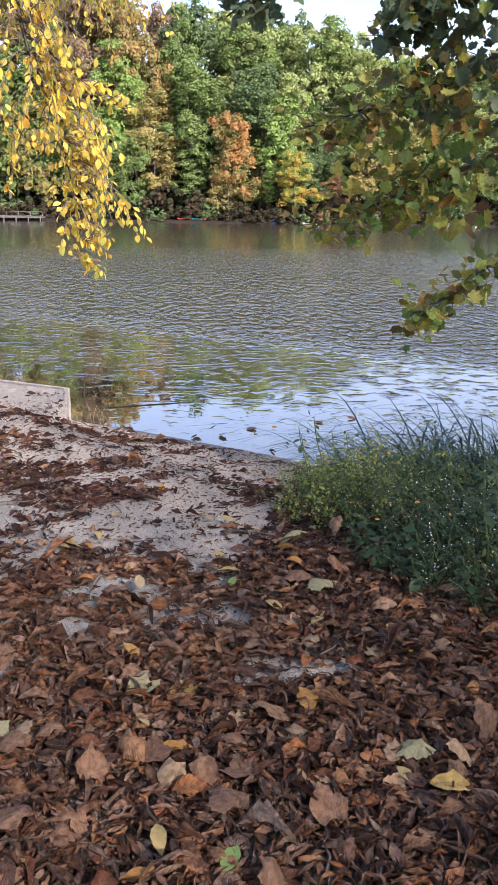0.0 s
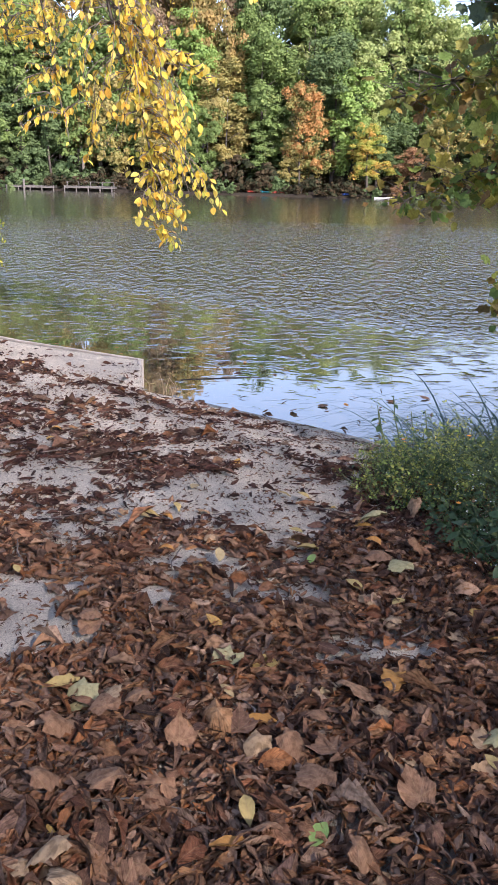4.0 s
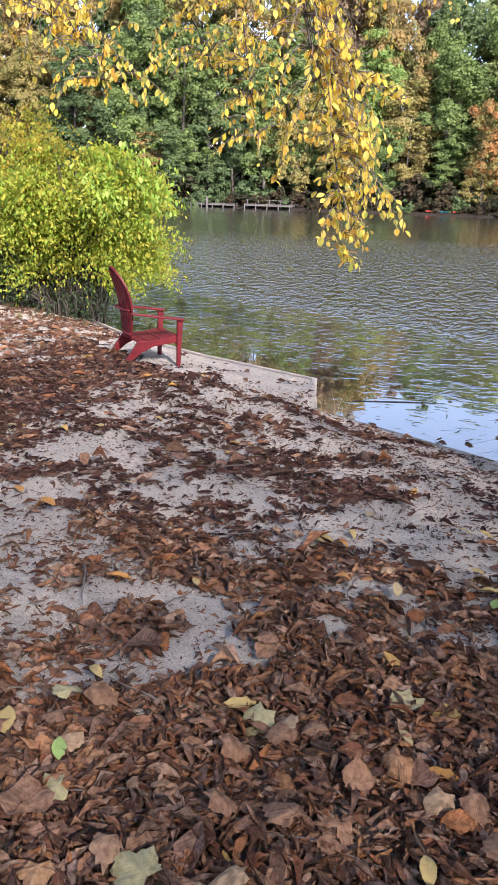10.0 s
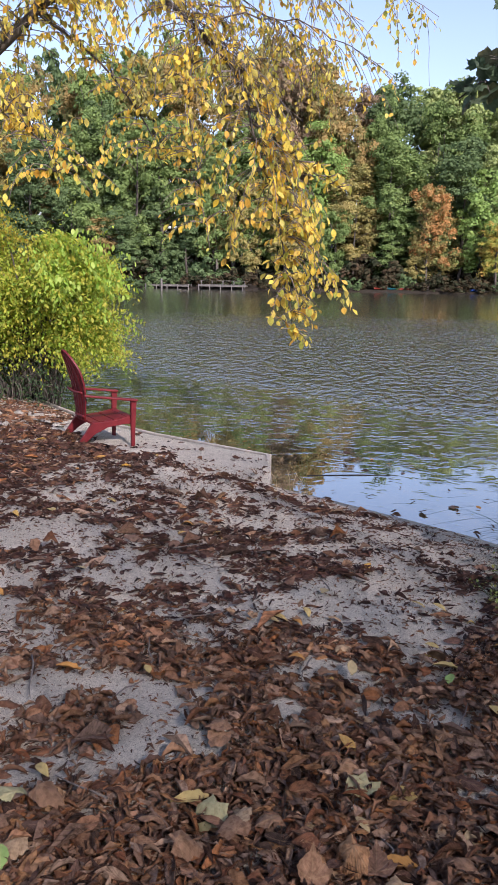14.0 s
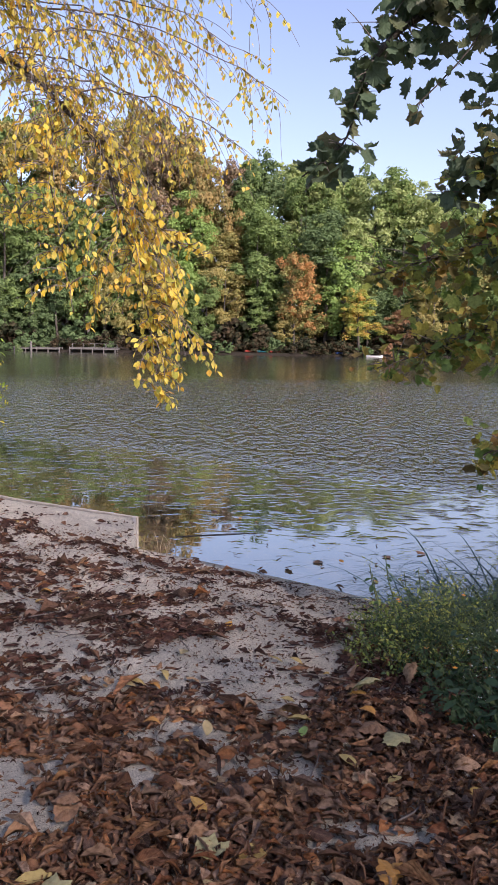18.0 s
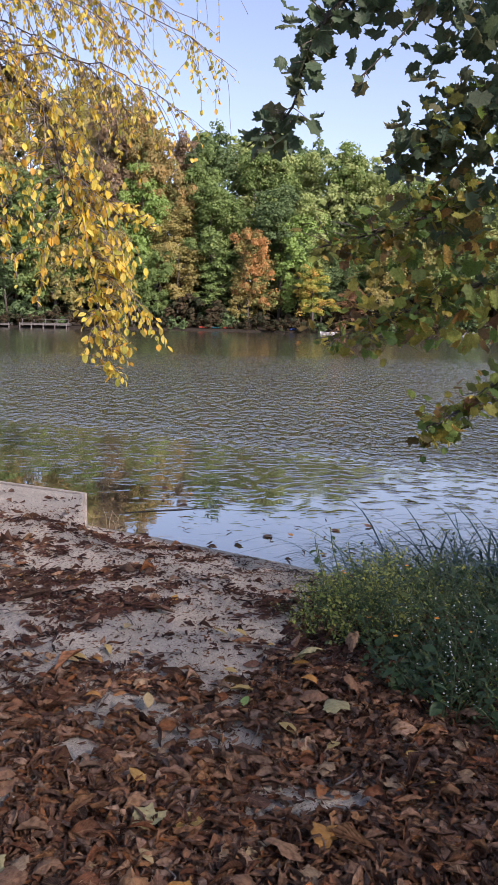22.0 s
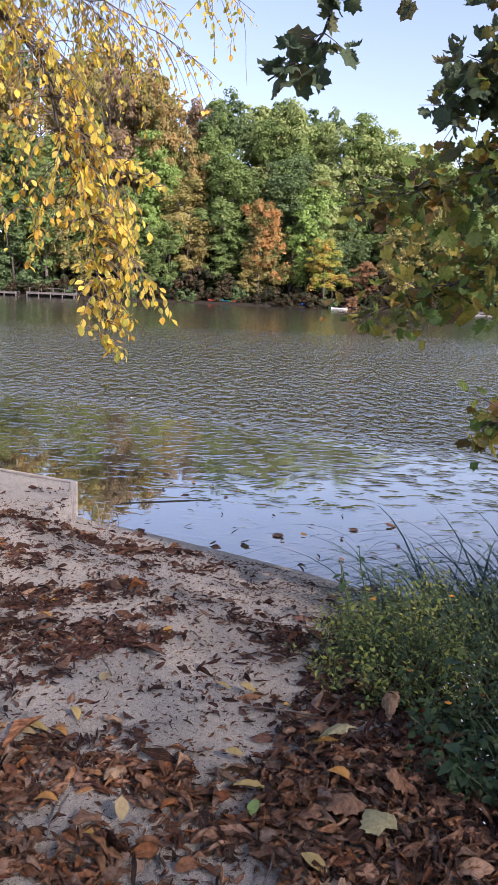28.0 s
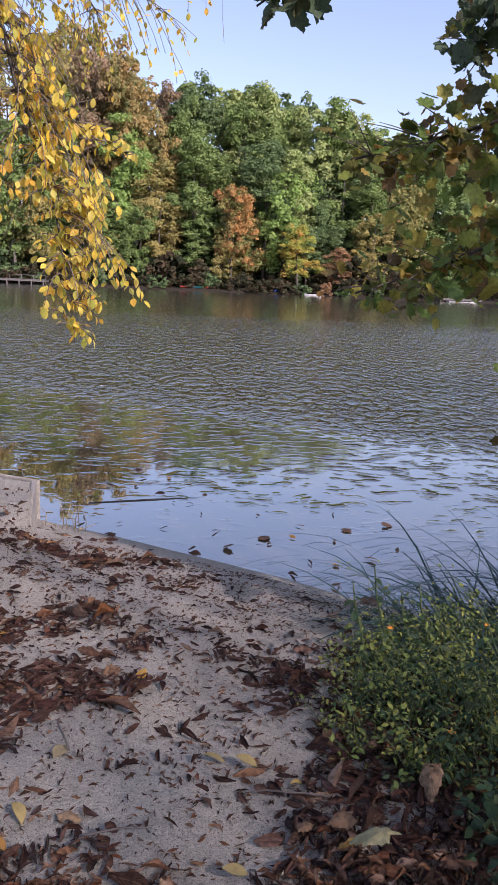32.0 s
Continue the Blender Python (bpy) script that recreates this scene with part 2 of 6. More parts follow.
    b.inputs["Specular IOR Level"].default_value = 0.0
    fr = node(t, "Fresnel", {"IOR": 1.6, "Normal": nrm}).outputs[0]
    gl = node(t, "BsdfGlossy", {"Color": (0.98, 0.97, 0.94, 1), "Roughness": math_node(t, "ADD", 0.02, math_node(t, "ADD", math_node(t, "MULTIPLY", lee, 0.05), math_node(t, "MULTIPLY", math_node(t, "SUBTRACT", 1.0, shelter), 0.05))), "Normal": nrm}).outputs[0]
    fac = math_node(t, "ADD", 0.12, math_node(t, "MULTIPLY", math_node(t, "POWER", fr, 0.62), 0.95), True)
    t.links.new(node(t, "MixShader", {0: fac, 1: b.outputs[0], 2: gl}).outputs[0], t.nodes["Material Output"].inputs[0])
    return m


SAND = sand_mat()
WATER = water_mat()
BARK_GREY = plain_mat("grey_bark", (0.06, 0.05, 0.042), (0.20, 0.175, 0.15), 5.0, 0.9, 0.8, stretch=(1, 1, 0.25))
BARK_DARK = plain_mat("dark_bark", (0.03, 0.025, 0.02), (0.09, 0.075, 0.06), 6.0, 0.9, 0.8, stretch=(1, 1, 0.25))
BARK_PALE = plain_mat("pale_bark", (0.16, 0.14, 0.12), (0.42, 0.39, 0.35), 5.0, 0.85, 0.6, stretch=(1, 1, 0.3))
TWIG = plain_mat("twig_bark", (0.08, 0.062, 0.052), (0.17, 0.14, 0.118), 20.0, 0.8, 0.4)
RED_RESIN = plain_mat("faded_red_resin", (0.105, 0.007, 0.010), (0.155, 0.012, 0.016), 9.0, 0.55, 0.08, spec=0.3)
BOARD = plain_mat("weathered_board", (0.27, 0.24, 0.20), (0.45, 0.40, 0.34), 5.0, 0.85, 0.4, stretch=(1, 6, 6))
DOCK_WOOD = plain_mat("grey_dock_wood", (0.06, 0.056, 0.05), (0.135, 0.125, 0.115), 3.0, 0.85, 0.4, stretch=(1, 5, 5))
BOAT_WHITE = plain_mat("white_hull_paint", (0.45, 0.46, 0.47), (0.6, 0.6, 0.6), 3.0, 0.35, 0.05)
PAINT_RED = plain_mat("red_hull", (0.34, 0.05, 0.035), (0.5, 0.09, 0.06), 3.0, 0.4, 0.05)
PAINT_TEAL = plain_mat("teal_hull", (0.02, 0.18, 0.22), (0.04, 0.28, 0.32), 3.0, 0.4, 0.05)
PAINT_BLUE = plain_mat("blue_hull", (0.02, 0.06, 0.25), (0.04, 0.11, 0.4), 3.0, 0.4, 0.05)
SHED_BROWN = plain_mat("red_brown_boards", (0.13, 0.05, 0.035), (0.2, 0.085, 0.06), 2.0, 0.8, 0.2)
ROOF_GREY = plain_mat("grey_shingles", (0.12, 0.11, 0.10), (0.22, 0.2, 0.19), 2.0, 0.9, 0.3)
DRY_STALK = plain_mat("dry_tan_stalk", (0.22, 0.16, 0.09), (0.40, 0.31, 0.19), 20.0, 0.7, 0.2)
STALK = plain_mat("green_stalk", (0.05, 0.085, 0.03), (0.12, 0.15, 0.06), 20.0, 0.6, 0.2)

LITTER_DARK = leaf_mat("dry_brown_leaves", [(0.055, 0.029, 0.021), (0.170, 0.080, 0.047), (0.31, 0.160, 0.088), (0.085, 0.047, 0.036), (0.43, 0.285, 0.19), (0.22, 0.086, 0.043), (0.036, 0.022, 0.018), (0.22, 0.138, 0.10), (0.38, 0.195, 0.088), (0.11, 0.060, 0.045), (0.30, 0.21, 0.155), (0.34, 0.135, 0.050), (0.075, 0.042, 0.033), (0.34, 0.20, 0.13)], 0.0, 0.3, 0.5, 0.8, 1.0)
# maroon leaves for the sand, darkened in the colour for the shade there
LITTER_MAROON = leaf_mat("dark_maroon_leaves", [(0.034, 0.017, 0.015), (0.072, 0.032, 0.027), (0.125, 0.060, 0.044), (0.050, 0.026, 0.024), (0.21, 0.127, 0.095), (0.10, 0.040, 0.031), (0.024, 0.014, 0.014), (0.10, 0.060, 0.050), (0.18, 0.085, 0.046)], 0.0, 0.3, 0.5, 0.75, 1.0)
LITTER_TAN = leaf_mat("tan_sycamore_leaves", [(0.197, 0.108, 0.064), (0.335, 0.197, 0.108), (0.167, 0.089, 0.059), (0.374, 0.256, 0.148), (0.314, 0.148, 0.068), (0.286, 0.216, 0.118)], 0.0, 0.35, 0.62, 0.7, 0.8, palmate=True)
LITTER_YELLOW = leaf_mat("yellow_fallen_leaves", [(0.50, 0.27, 0.045), (0.42, 0.30, 0.10), (0.36, 0.17, 0.04)], 0.0, 0.35, 0.55, 0.5, 0.5)
LEAF_PALE = leaf_mat("pale_green_fallen_leaf", [(0.29, 0.26, 0.13), (0.34, 0.31, 0.16)], 0.0, 0.3, 0.55, 0.4, 0.5, palmate=True)
LEAF_YELLOW = leaf_mat("yellow_fallen_leaf", [(0.368, 0.285, 0.120), (0.331, 0.248, 0.092)], 0.0, 0.3, 0.55, 0.35, 0.5)
LEAF_ORANGE = leaf_mat("orange_fallen_leaf", [(0.36, 0.16, 0.045), (0.33, 0.18, 0.05)], 0.0, 0.3, 0.55, 0.4, 0.5)
LEAF_FRESH = leaf_mat("fresh_green_fallen_leaf", [(0.16, 0.26, 0.07), (0.20, 0.29, 0.09)], 0.0, 0.3, 0.5, 0.3, 0.4)
LEAF_CREAM = leaf_mat("cream_fallen_leaf", [(0.357, 0.289, 0.153), (0.289, 0.221, 0.119)], 0.0, 0.3, 0.55, 0.4, 0.5)
LEAF_TAN = leaf_mat("tan_fallen_leaf", [(0.26, 0.155, 0.09), (0.20, 0.105, 0.062), (0.36, 0.24, 0.145)], 0.0, 0.3, 0.6, 0.7, 0.9, palmate=True)
LEAF_WET = leaf_mat("wet_brown_leaf", [(0.06, 0.035, 0.025), (0.12, 0.065, 0.04), (0.2, 0.10, 0.05)], 0.0, 0.3, 0.35, 0.5, 0.4)
DROOP_YELLOW = leaf_mat("golden_hanging_leaves", [(0.80, 0.55, 0.05), (0.86, 0.68, 0.11), (0.66, 0.54, 0.10), (0.74, 0.40, 0.055), (0.84, 0.68, 0.16), (0.42, 0.46, 0.08), (0.80, 0.56, 0.12)], 0.55, 0.15, 0.5, 0.3, 0.1)
BUSH_LIME = leaf_mat("lime_bush_leaves", [(0.20, 0.33, 0.03), (0.38, 0.50, 0.06), (0.52, 0.50, 0.06), (0.15, 0.26, 0.035), (0.55, 0.47, 0.07), (0.30, 0.47, 0.06)], 0.55, 0.15, 0.6, 0.25, 0.1)
BUSH_PALE = leaf_mat("pale_green_bush_leaves", [(0.34, 0.50, 0.08), (0.27, 0.44, 0.06), (0.42, 0.54, 0.12), (0.36, 0.48, 0.07)], 0.5, 0.15, 0.5, 0.15, 0.1)
BUSH_GOLD = leaf_mat("yellowing_bush_leaves", [(0.48, 0.46, 0.05), (0.33, 0.42, 0.05), (0.58, 0.47, 0.06), (0.56, 0.36, 0.05)], 0.55, 0.15, 0.6, 0.2, 0.1)
# upper greens lightened in the colour to stand for haze over the lens
SYC_GREEN = leaf_mat("sycamore_green_leaves", [(0.09, 0.13, 0.085), (0.115, 0.17, 0.09), (0.10, 0.15, 0.085), (0.125, 0.18, 0.085), (0.17, 0.16, 0.08), (0.09, 0.145, 0.085)], 0.42, 0.2, 0.5, 0.3, 0.2)
# turning leaves, their colours also brightened for light through the lower crown
SYC_LOW = leaf_mat("sycamore_turning_leaves", [(0.120, 0.204, 0.060), (0.240, 0.360, 0.078), (0.432, 0.396, 0.084), (0.432, 0.240, 0.072), (0.156, 0.240, 0.066), (0.204, 0.108, 0.054), (0.180, 0.288, 0.072), (0.600, 0.504, 0.108), (0.168, 0.264, 0.072)], 0.55, 0.2, 0.5, 0.45, 0.2)
SHRUB_GREEN = leaf_mat("shrub_leaves", [(0.03, 0.06, 0.028), (0.05, 0.095, 0.034), (0.04, 0.08, 0.036), (0.085, 0.115, 0.035)], 0.3, 0.2, 0.5, 0.3, 0.2)
SHRUB_TOP = leaf_mat("yellowing_shrub_leaves", [(0.189, 0.270, 0.068), (0.284, 0.351, 0.081), (0.405, 0.392, 0.088), (0.162, 0.243, 0.068)], 0.4, 0.2, 0.5, 0.3, 0.2)
GRASS_BLUE = leaf_mat("blue_green_grass", [(0.022, 0.065, 0.062), (0.035, 0.085, 0.085), (0.05, 0.10, 0.085), (0.12, 0.13, 0.08)], 0.25, 0.0, 0.45, 0.2, 0.1)
PETAL_WHITE = plain_mat("white_petals", (0.5, 0.5, 0.5), (0.66, 0.66, 0.65), 30.0, 0.6, 0.1)
PETAL_ORANGE = plain_mat("orange_petals", (0.75, 0.26, 0.03), (0.85, 0.36, 0.04), 30.0, 0.5, 0.1)


def far_mat(name, *colors):
    return leaf_mat(name, list(colors), 0.48, 0.0, 0.9, 0.2, 0.0, True)


# canopy colours paled and lightened to stand for haze across the lake
FAR = {
    "green": far_mat("green_canopy", (0.130, 0.201, 0.068), (0.210, 0.297, 0.093), (0.176, 0.258, 0.088), (0.285, 0.356, 0.117)),
    "bright": far_mat("bright_green_canopy", (0.192, 0.310, 0.090), (0.293, 0.416, 0.119), (0.233, 0.364, 0.105), (0.369, 0.453, 0.138)),
    "pale": far_mat("pale_green_canopy", (0.234, 0.314, 0.120), (0.314, 0.394, 0.143), (0.382, 0.439, 0.177), (0.348, 0.416, 0.154)),
    "dark": far_mat("dark_green_canopy", (0.089, 0.143, 0.062), (0.138, 0.208, 0.086), (0.188, 0.259, 0.101)),
    "olive": far_mat("olive_canopy", (0.221, 0.228, 0.085), (0.334, 0.314, 0.110), (0.408, 0.335, 0.123), (0.186, 0.211, 0.076)),
    "gold": far_mat("golden_brown_canopy", (0.177, 0.245, 0.086), (0.257, 0.268, 0.097), (0.337, 0.251, 0.103), (0.428, 0.314, 0.114), (0.348, 0.223, 0.103)),
    "brown": far_mat("russet_canopy", (0.197, 0.223, 0.101), (0.253, 0.215, 0.123), (0.331, 0.221, 0.151), (0.311, 0.257, 0.129), (0.401, 0.268, 0.160)),
}
FAR.update({
    "orange": far_mat("orange_canopy", (0.200, 0.245, 0.086), (0.271, 0.265, 0.090), (0.425, 0.257, 0.10), (0.52, 0.268, 0.10), (0.44, 0.291, 0.11)),
    "mixed": far_mat("green_gold_canopy", (0.211, 0.325, 0.086), (0.280, 0.371, 0.086), (0.416, 0.394, 0.086), (0.530, 0.348, 0.086), (0.530, 0.234, 0.086)),
    "yellow": far_mat("yellow_green_canopy", (0.273, 0.293, 0.093), (0.413, 0.341, 0.125), (0.194, 0.245, 0.081), (0.509, 0.345, 0.148)),
    "rose": far_mat("dusky_red_canopy", (0.348, 0.166, 0.109), (0.302, 0.177, 0.097), (0.416, 0.257, 0.131), (0.257, 0.177, 0.086)),
    # undergrowth greens set near black for the shade below the far trees
    "under": far_mat("shaded_undergrowth_leaves", (0.026, 0.040, 0.020), (0.050, 0.058, 0.028), (0.100, 0.066, 0.036), (0.038, 0.052, 0.024)),
})


# ---- mesh helpers ----
def part(name, bm, material, parent=None, label=""):
    """Links a bmesh, or a mesh, as one object under a thing or a part."""
    if isinstance(bm, bmesh.types.BMesh):
        me = bpy.data.meshes.new(name)
        bm.to_mesh(me)
        bm.free()
    else:
        me = bm
    if material:
        me.materials.append(material)
    ob = new(name, me)
    if parent:
        ob.parent = parent
    if label:
        ob["label"] = label
    return ob


def thing(name, label, category, group="", at=(0, 0, 0), kind=""):
    ob = new(name)
    ob.location = at
    return tagged(ob, label, category, group, kind)


def mesh_from(name, verts, loops, sizes, uvs=None, smooth=True):
    me = bpy.data.meshes.new(name)
    me.vertices.add(len(verts))
    me.vertices.foreach_set("co", np.ascontiguousarray(verts, np.float32).ravel())
    me.loops.add(len(loops))
    me.loops.foreach_set("vertex_index", np.ascontiguousarray(loops, np.int32))
    me.polygons.add(len(sizes))
    starts = np.concatenate([[0], np.cumsum(sizes)[:-1]]).astype(np.int32)
    me.polygons.foreach_set("loop_start", starts)
    me.polygons.foreach_set("loop_total", np.ascontiguousarray(sizes, np.int32))
    if uvs is not None:
        me.uv_layers.new(name="UVMap").data.foreach_set("uv", np.ascontiguousarray(uvs[loops], np.float32).ravel())
    me.polygons.foreach_set("use_smooth", np.full(len(sizes), smooth))
    me.update(calc_edges=True)
    return me


def turns(yaw, pitch, roll):
    """Rotation matrices: roll about the blade (y), then pitch about x, then yaw about z."""
    cz, sz, cx, sx, cy, sy = np.cos(yaw), np.sin(yaw), np.cos(pitch), np.sin(pitch), np.cos(roll), np.sin(roll)
    o, z = np.ones_like(yaw), np.zeros_like(yaw)
    ry = np.stack([cy, z, sy, z, o, z, -sy, z, cy], -1).reshape(-1, 3, 3)
    rx = np.stack([o, z, z, z, cx, -sx, z, sx, cx], -1).reshape(-1, 3, 3)
    rz = np.stack([cz, -sz, z, sz, cz, z, z, z, o], -1).reshape(-1, 3, 3)
    return rz @ rx @ ry


class Heap:
    """Gathers many copies of small templates into one mesh."""

    def __init__(self):
        self.v, self.l, self.s, self.u, self.n = [], [], [], [], 0

    def add(self, tmpl, pos, rot, size):
        tv, tf = tmpl[:2]
        flat = tmpl[2] if len(tmpl) > 2 else np.stack([tv[:, 0] + 0.5, tv[:, 1]], -1)
        pos = np.asarray(pos, float)
        if not len(pos):
            return
        size = np.broadcast_to(np.asarray(size, float).reshape(len(pos), -1), (len(pos), 3))
        v = np.einsum("nij,nkj->nki", rot, tv[None] * size[:, None]) + pos[:, None]
        k, fl = len(tv), np.concatenate([np.array(f) for f in tf])
        loops = (np.arange(len(pos))[:, None] * k + fl[None] + self.n).ravel()
        self.v.append(v.reshape(-1, 3))
        self.l.append(loops)
        self.s.append(np.tile([len(f) for f in tf], len(pos)))
        self.u.append(np.tile(flat, (len(pos), 1)))
        self.n += k * len(pos)

    def mesh(self, name, smooth=True):
        return mesh_from(name, np.concatenate(self.v), np.concatenate(self.l), np.concatenate(self.s), np.concatenate(self.u), smooth)


def blade(half, curl=0.0, bend=0.0, fold=0.0):
    """A leaf template, 1 long along +y: half widths from base to tip, curled across, bent along, folded at the rib."""
    rows, k = [], len(half)
    for i, w in enumerate(half):
        y = i / (k - 1)
        for s in (-1, 0, 1):
            a = s * curl
            x = w * (math.sin(a) / a if curl else 1) * s if s else 0.0
            z = (w * (1 - math.cos(a)) / max(abs(a), 1e-3) if s and curl else 0) + abs(s) * w * fold + bend * (y - 0.5) ** 2 - bend * 0.25
            rows.append((x, y, z))
    f = []
    for i in range(k - 1):
        for j in (0, 1):
            a = i * 3 + j
            f.append((a, a + 1, a + 4, a + 3))
    return np.array(rows), f


def lobed(lobes, cup=0.1, sag=0.0, seed=0, crush=0.05):
    """A palmate leaf template: lobes of (angle, radius), with shallow notches between, about a middle at (0, 0.36)."""
    r = random.Random(seed)
    pts = []
    for (a, ra), (b, rb) in zip(lobes, lobes[1:]):
        for f, k in ((0.0, 1.13), (0.12, 0.98), (0.3, 0.92), (0.5, 0.82), (0.7, 0.92), (0.88, 0.98)):
            pts.append((a + (b - a) * f, (ra + (rb - ra) * f) * k))
    pts.append(lobes[-1])
    pts.append((180, 0.20))
    verts, n = [(0, 0.36, 0)], len(pts)
    for ring in (0.52, 1.0):
        for i, (a, rad) in enumerate(pts):
            rad *= ring * r.uniform(0.94, 1.06)
            x, y = rad * math.sin(radians(a)), 0.36 + rad * math.cos(radians(a))
            z = cup * rad * rad + sag * x * x + crush * math.sin(3.1 * i + seed) * ring + r.uniform(-crush, crush) * ring
            verts.append((x, y, z))
    f = []
    for i in range(n):
        j = (i + 1) % n
        f.append((0, 1 + j, 1 + i))
        f.append((1 + i, 1 + j, 1 + n + j, 1 + n + i))
    return np.array(verts), f


def crumpled(seed, cols=4, rows=7, tight=1.0, flat_=1.0):
    """A dried leaf template: a toothed pointed oval, folded at the rib, its edges rolled in, its spine arched and twisted."""
    r = random.Random(seed)
    roll_l, roll_r = r.uniform(0.5, 3.2) * tight, r.uniform(0.5, 3.2) * tight * r.choice([1, 1, -0.8])
    fold, arch, twist, sway = r.uniform(-0.2, 0.7), r.uniform(-1.3, 0.9) * flat_, r.uniform(-0.8, 0.8) * flat_, r.uniform(-0.10, 0.10)
    fat, skew, pleat = r.uniform(0.19, 0.31), r.uniform(-0.4, 0.4), r.uniform(0.0, 0.022)
    verts, flat, y0, z0 = [], [], 0.0, 0.0
    for i in range(rows):
        q = i / (rows - 1)
        a = arch * (q - 0.5)
        if i:
            y0, z0 = y0 + math.cos(a) / (rows - 1), z0 + math.sin(a) / (rows - 1)
        w = fat * max(math.sin(math.pi * (0.04 + 0.93 * q ** (1 + 0.35 * skew))), 0.03) ** 0.8 * r.uniform(0.8, 1.15)
        for j in range(cols + 1):
            s = 2 * j / cols - 1
            k = roll_l if s < 0 else roll_r
            u = abs(s) * w * (1 + (r.uniform(-0.2, 0.14) if abs(s) == 1 else 0))
            ang = fold + k * abs(s) * 0.5
            x, z = math.copysign(u * math.cos(ang), s), u * math.sin(ang) + pleat * (1 if (i + (s > 0)) % 2 else -1) * abs(s) + r.uniform(-0.02, 0.02)
            t = twist * (q - 0.5)
            verts.append((x * math.cos(t) - z * math.sin(t) + sway * math.sin(3 * q), y0, z0 + x * math.sin(t) + z * math.cos(t)))
            flat.append((0.5 + s * 0.28, q))
    f = []
    for i in range(rows - 1):
        for j in range(cols):
            a = i * (cols + 1) + j
            f.append((a, a + 1, a + cols + 2, a + cols + 1))
    v = np.array(verts)
    v[:, 1] -= v[:, 1].mean()
    v[:, 2] -= v[:, 2].min()
    return v, f, np.array(flat)


def broad(seed, points, droop, fold):
    """A dried sycamore leaf template: pointed lobes, ridged along the veins, its rim curled over."""
    r = random.Random(seed)
    verts, flat = [(0, 0.2, 0)], [(0.5, 0.2)]
    rim = []
    for (a, ra), (b, rb) in zip(points, points[1:]):
        for f, k in ((0.0, 1.0), (0.16, 0.86), (0.34, 0.88), (0.5, 0.78), (0.66, 0.88), (0.84, 0.86)):
            rim.append((a + (b - a) * f, (ra + (rb - ra) * f) * k * r.uniform(0.92, 1.06), f))
    rim.append((*points[-1], 0.0))
    rim.append((180, 0.10, 0.5))
    n, lean, tip = len(rim), r.uniform(0, 6.28), r.uniform(0.3, 1.0)
    for ring in (0.36, 0.72, 1.0):
        for a, rad, f in rim:
            d = rad * ring
            x, y = d * math.sin(radians(a)), 0.2 + d * math.cos(radians(a))
            ridge = fold * d * (0.5 - abs(f - 0.5)) * 2
            z = -ridge - droop * d * d * (1 + tip * math.cos(radians(a) * 1.0 + lean)) + r.uniform(-0.02, 0.02) * ring
            verts.append((x * (1 - 0.25 * abs(droop) * d), y, z))
            flat.append((0.5 + x, y))
    f = []
    for i in range(n):
        j = (i + 1) % n
        f.append((0, 1 + j, 1 + i))
        for c in (0, 1):
            f.append((1 + c * n + i, 1 + c * n + j, 1 + (c + 1) * n + j, 1 + (c + 1) * n + i))
    v = np.array(verts)
    v[:, 2] -= v[:, 2].min() * 0.8
    return v, f, np.array(flat)


OVATE = blade([0.03, 0.24, 0.30, 0.22, 0.015], bend=-0.18, fold=0.22)
LEAFLET = blade([0.03, 0.27, 0.015], bend=-0.25, fold=0.25)
OVATE_LONG = blade([0.03, 0.17, 0.22, 0.15, 0.01], bend=-0.35, fold=0.2)
ROLLED = blade([0.02, 0.20, 0.26, 0.20, 0.02], curl=1.5, bend=0.35)
CURLED = blade([0.02, 0.22, 0.28, 0.2, 0.02], curl=0.9, bend=-0.7)
PALM_LOBES = [(-150, 0.36), (-98, 0.50), (-48, 0.60), (0, 0.66), (48, 0.60), (98, 0.50), (150, 0.36)]
PALM = lobed(PALM_LOBES, 0.12, 0.0, 1, 0.03)
PALM_B = lobed(PALM_LOBES, -0.3, -0.3, 2, 0.04)
PALM_C = lobed(PALM_LOBES, 0.5, 0.5, 3, 0.05)
CRUMPLED = [crumpled(200 + i) for i in range(22)]
CRUMPLED_MID = [crumpled(230 + i, 4, 5, 1.15, 0.45) for i in range(14)]
CRUMPLED_FAR = [crumpled(250 + i, 2, 4, 1.15, 0.45) for i in range(10)]
SCRAPS = [crumpled(270 + i, 2, 3) for i in range(5)]
BROAD_LOBES = [(-128, 0.40), (-70, 0.60), (0, 0.78), (70, 0.60), (128, 0.40)]
BROAD_LEAVES = [broad(300 + i, BROAD_LOBES, (0.35, -0.4, 0.6, 0.2, -0.55, 0.8)[i], (0.10, 0.22, 0.16, 0.28, 0.12, 0.2)[i]) for i in range(6)]
TOOTHED = crumpled(321, 4, 9, 0.3, 0.3)
RHOMB = (np.array([(-0.5, 0, 0), (-0.1, -0.45, 0.06), (0.5, 0.02, 0), (0.05, 0.5, 0.08)]), [(0, 1, 2, 3)])


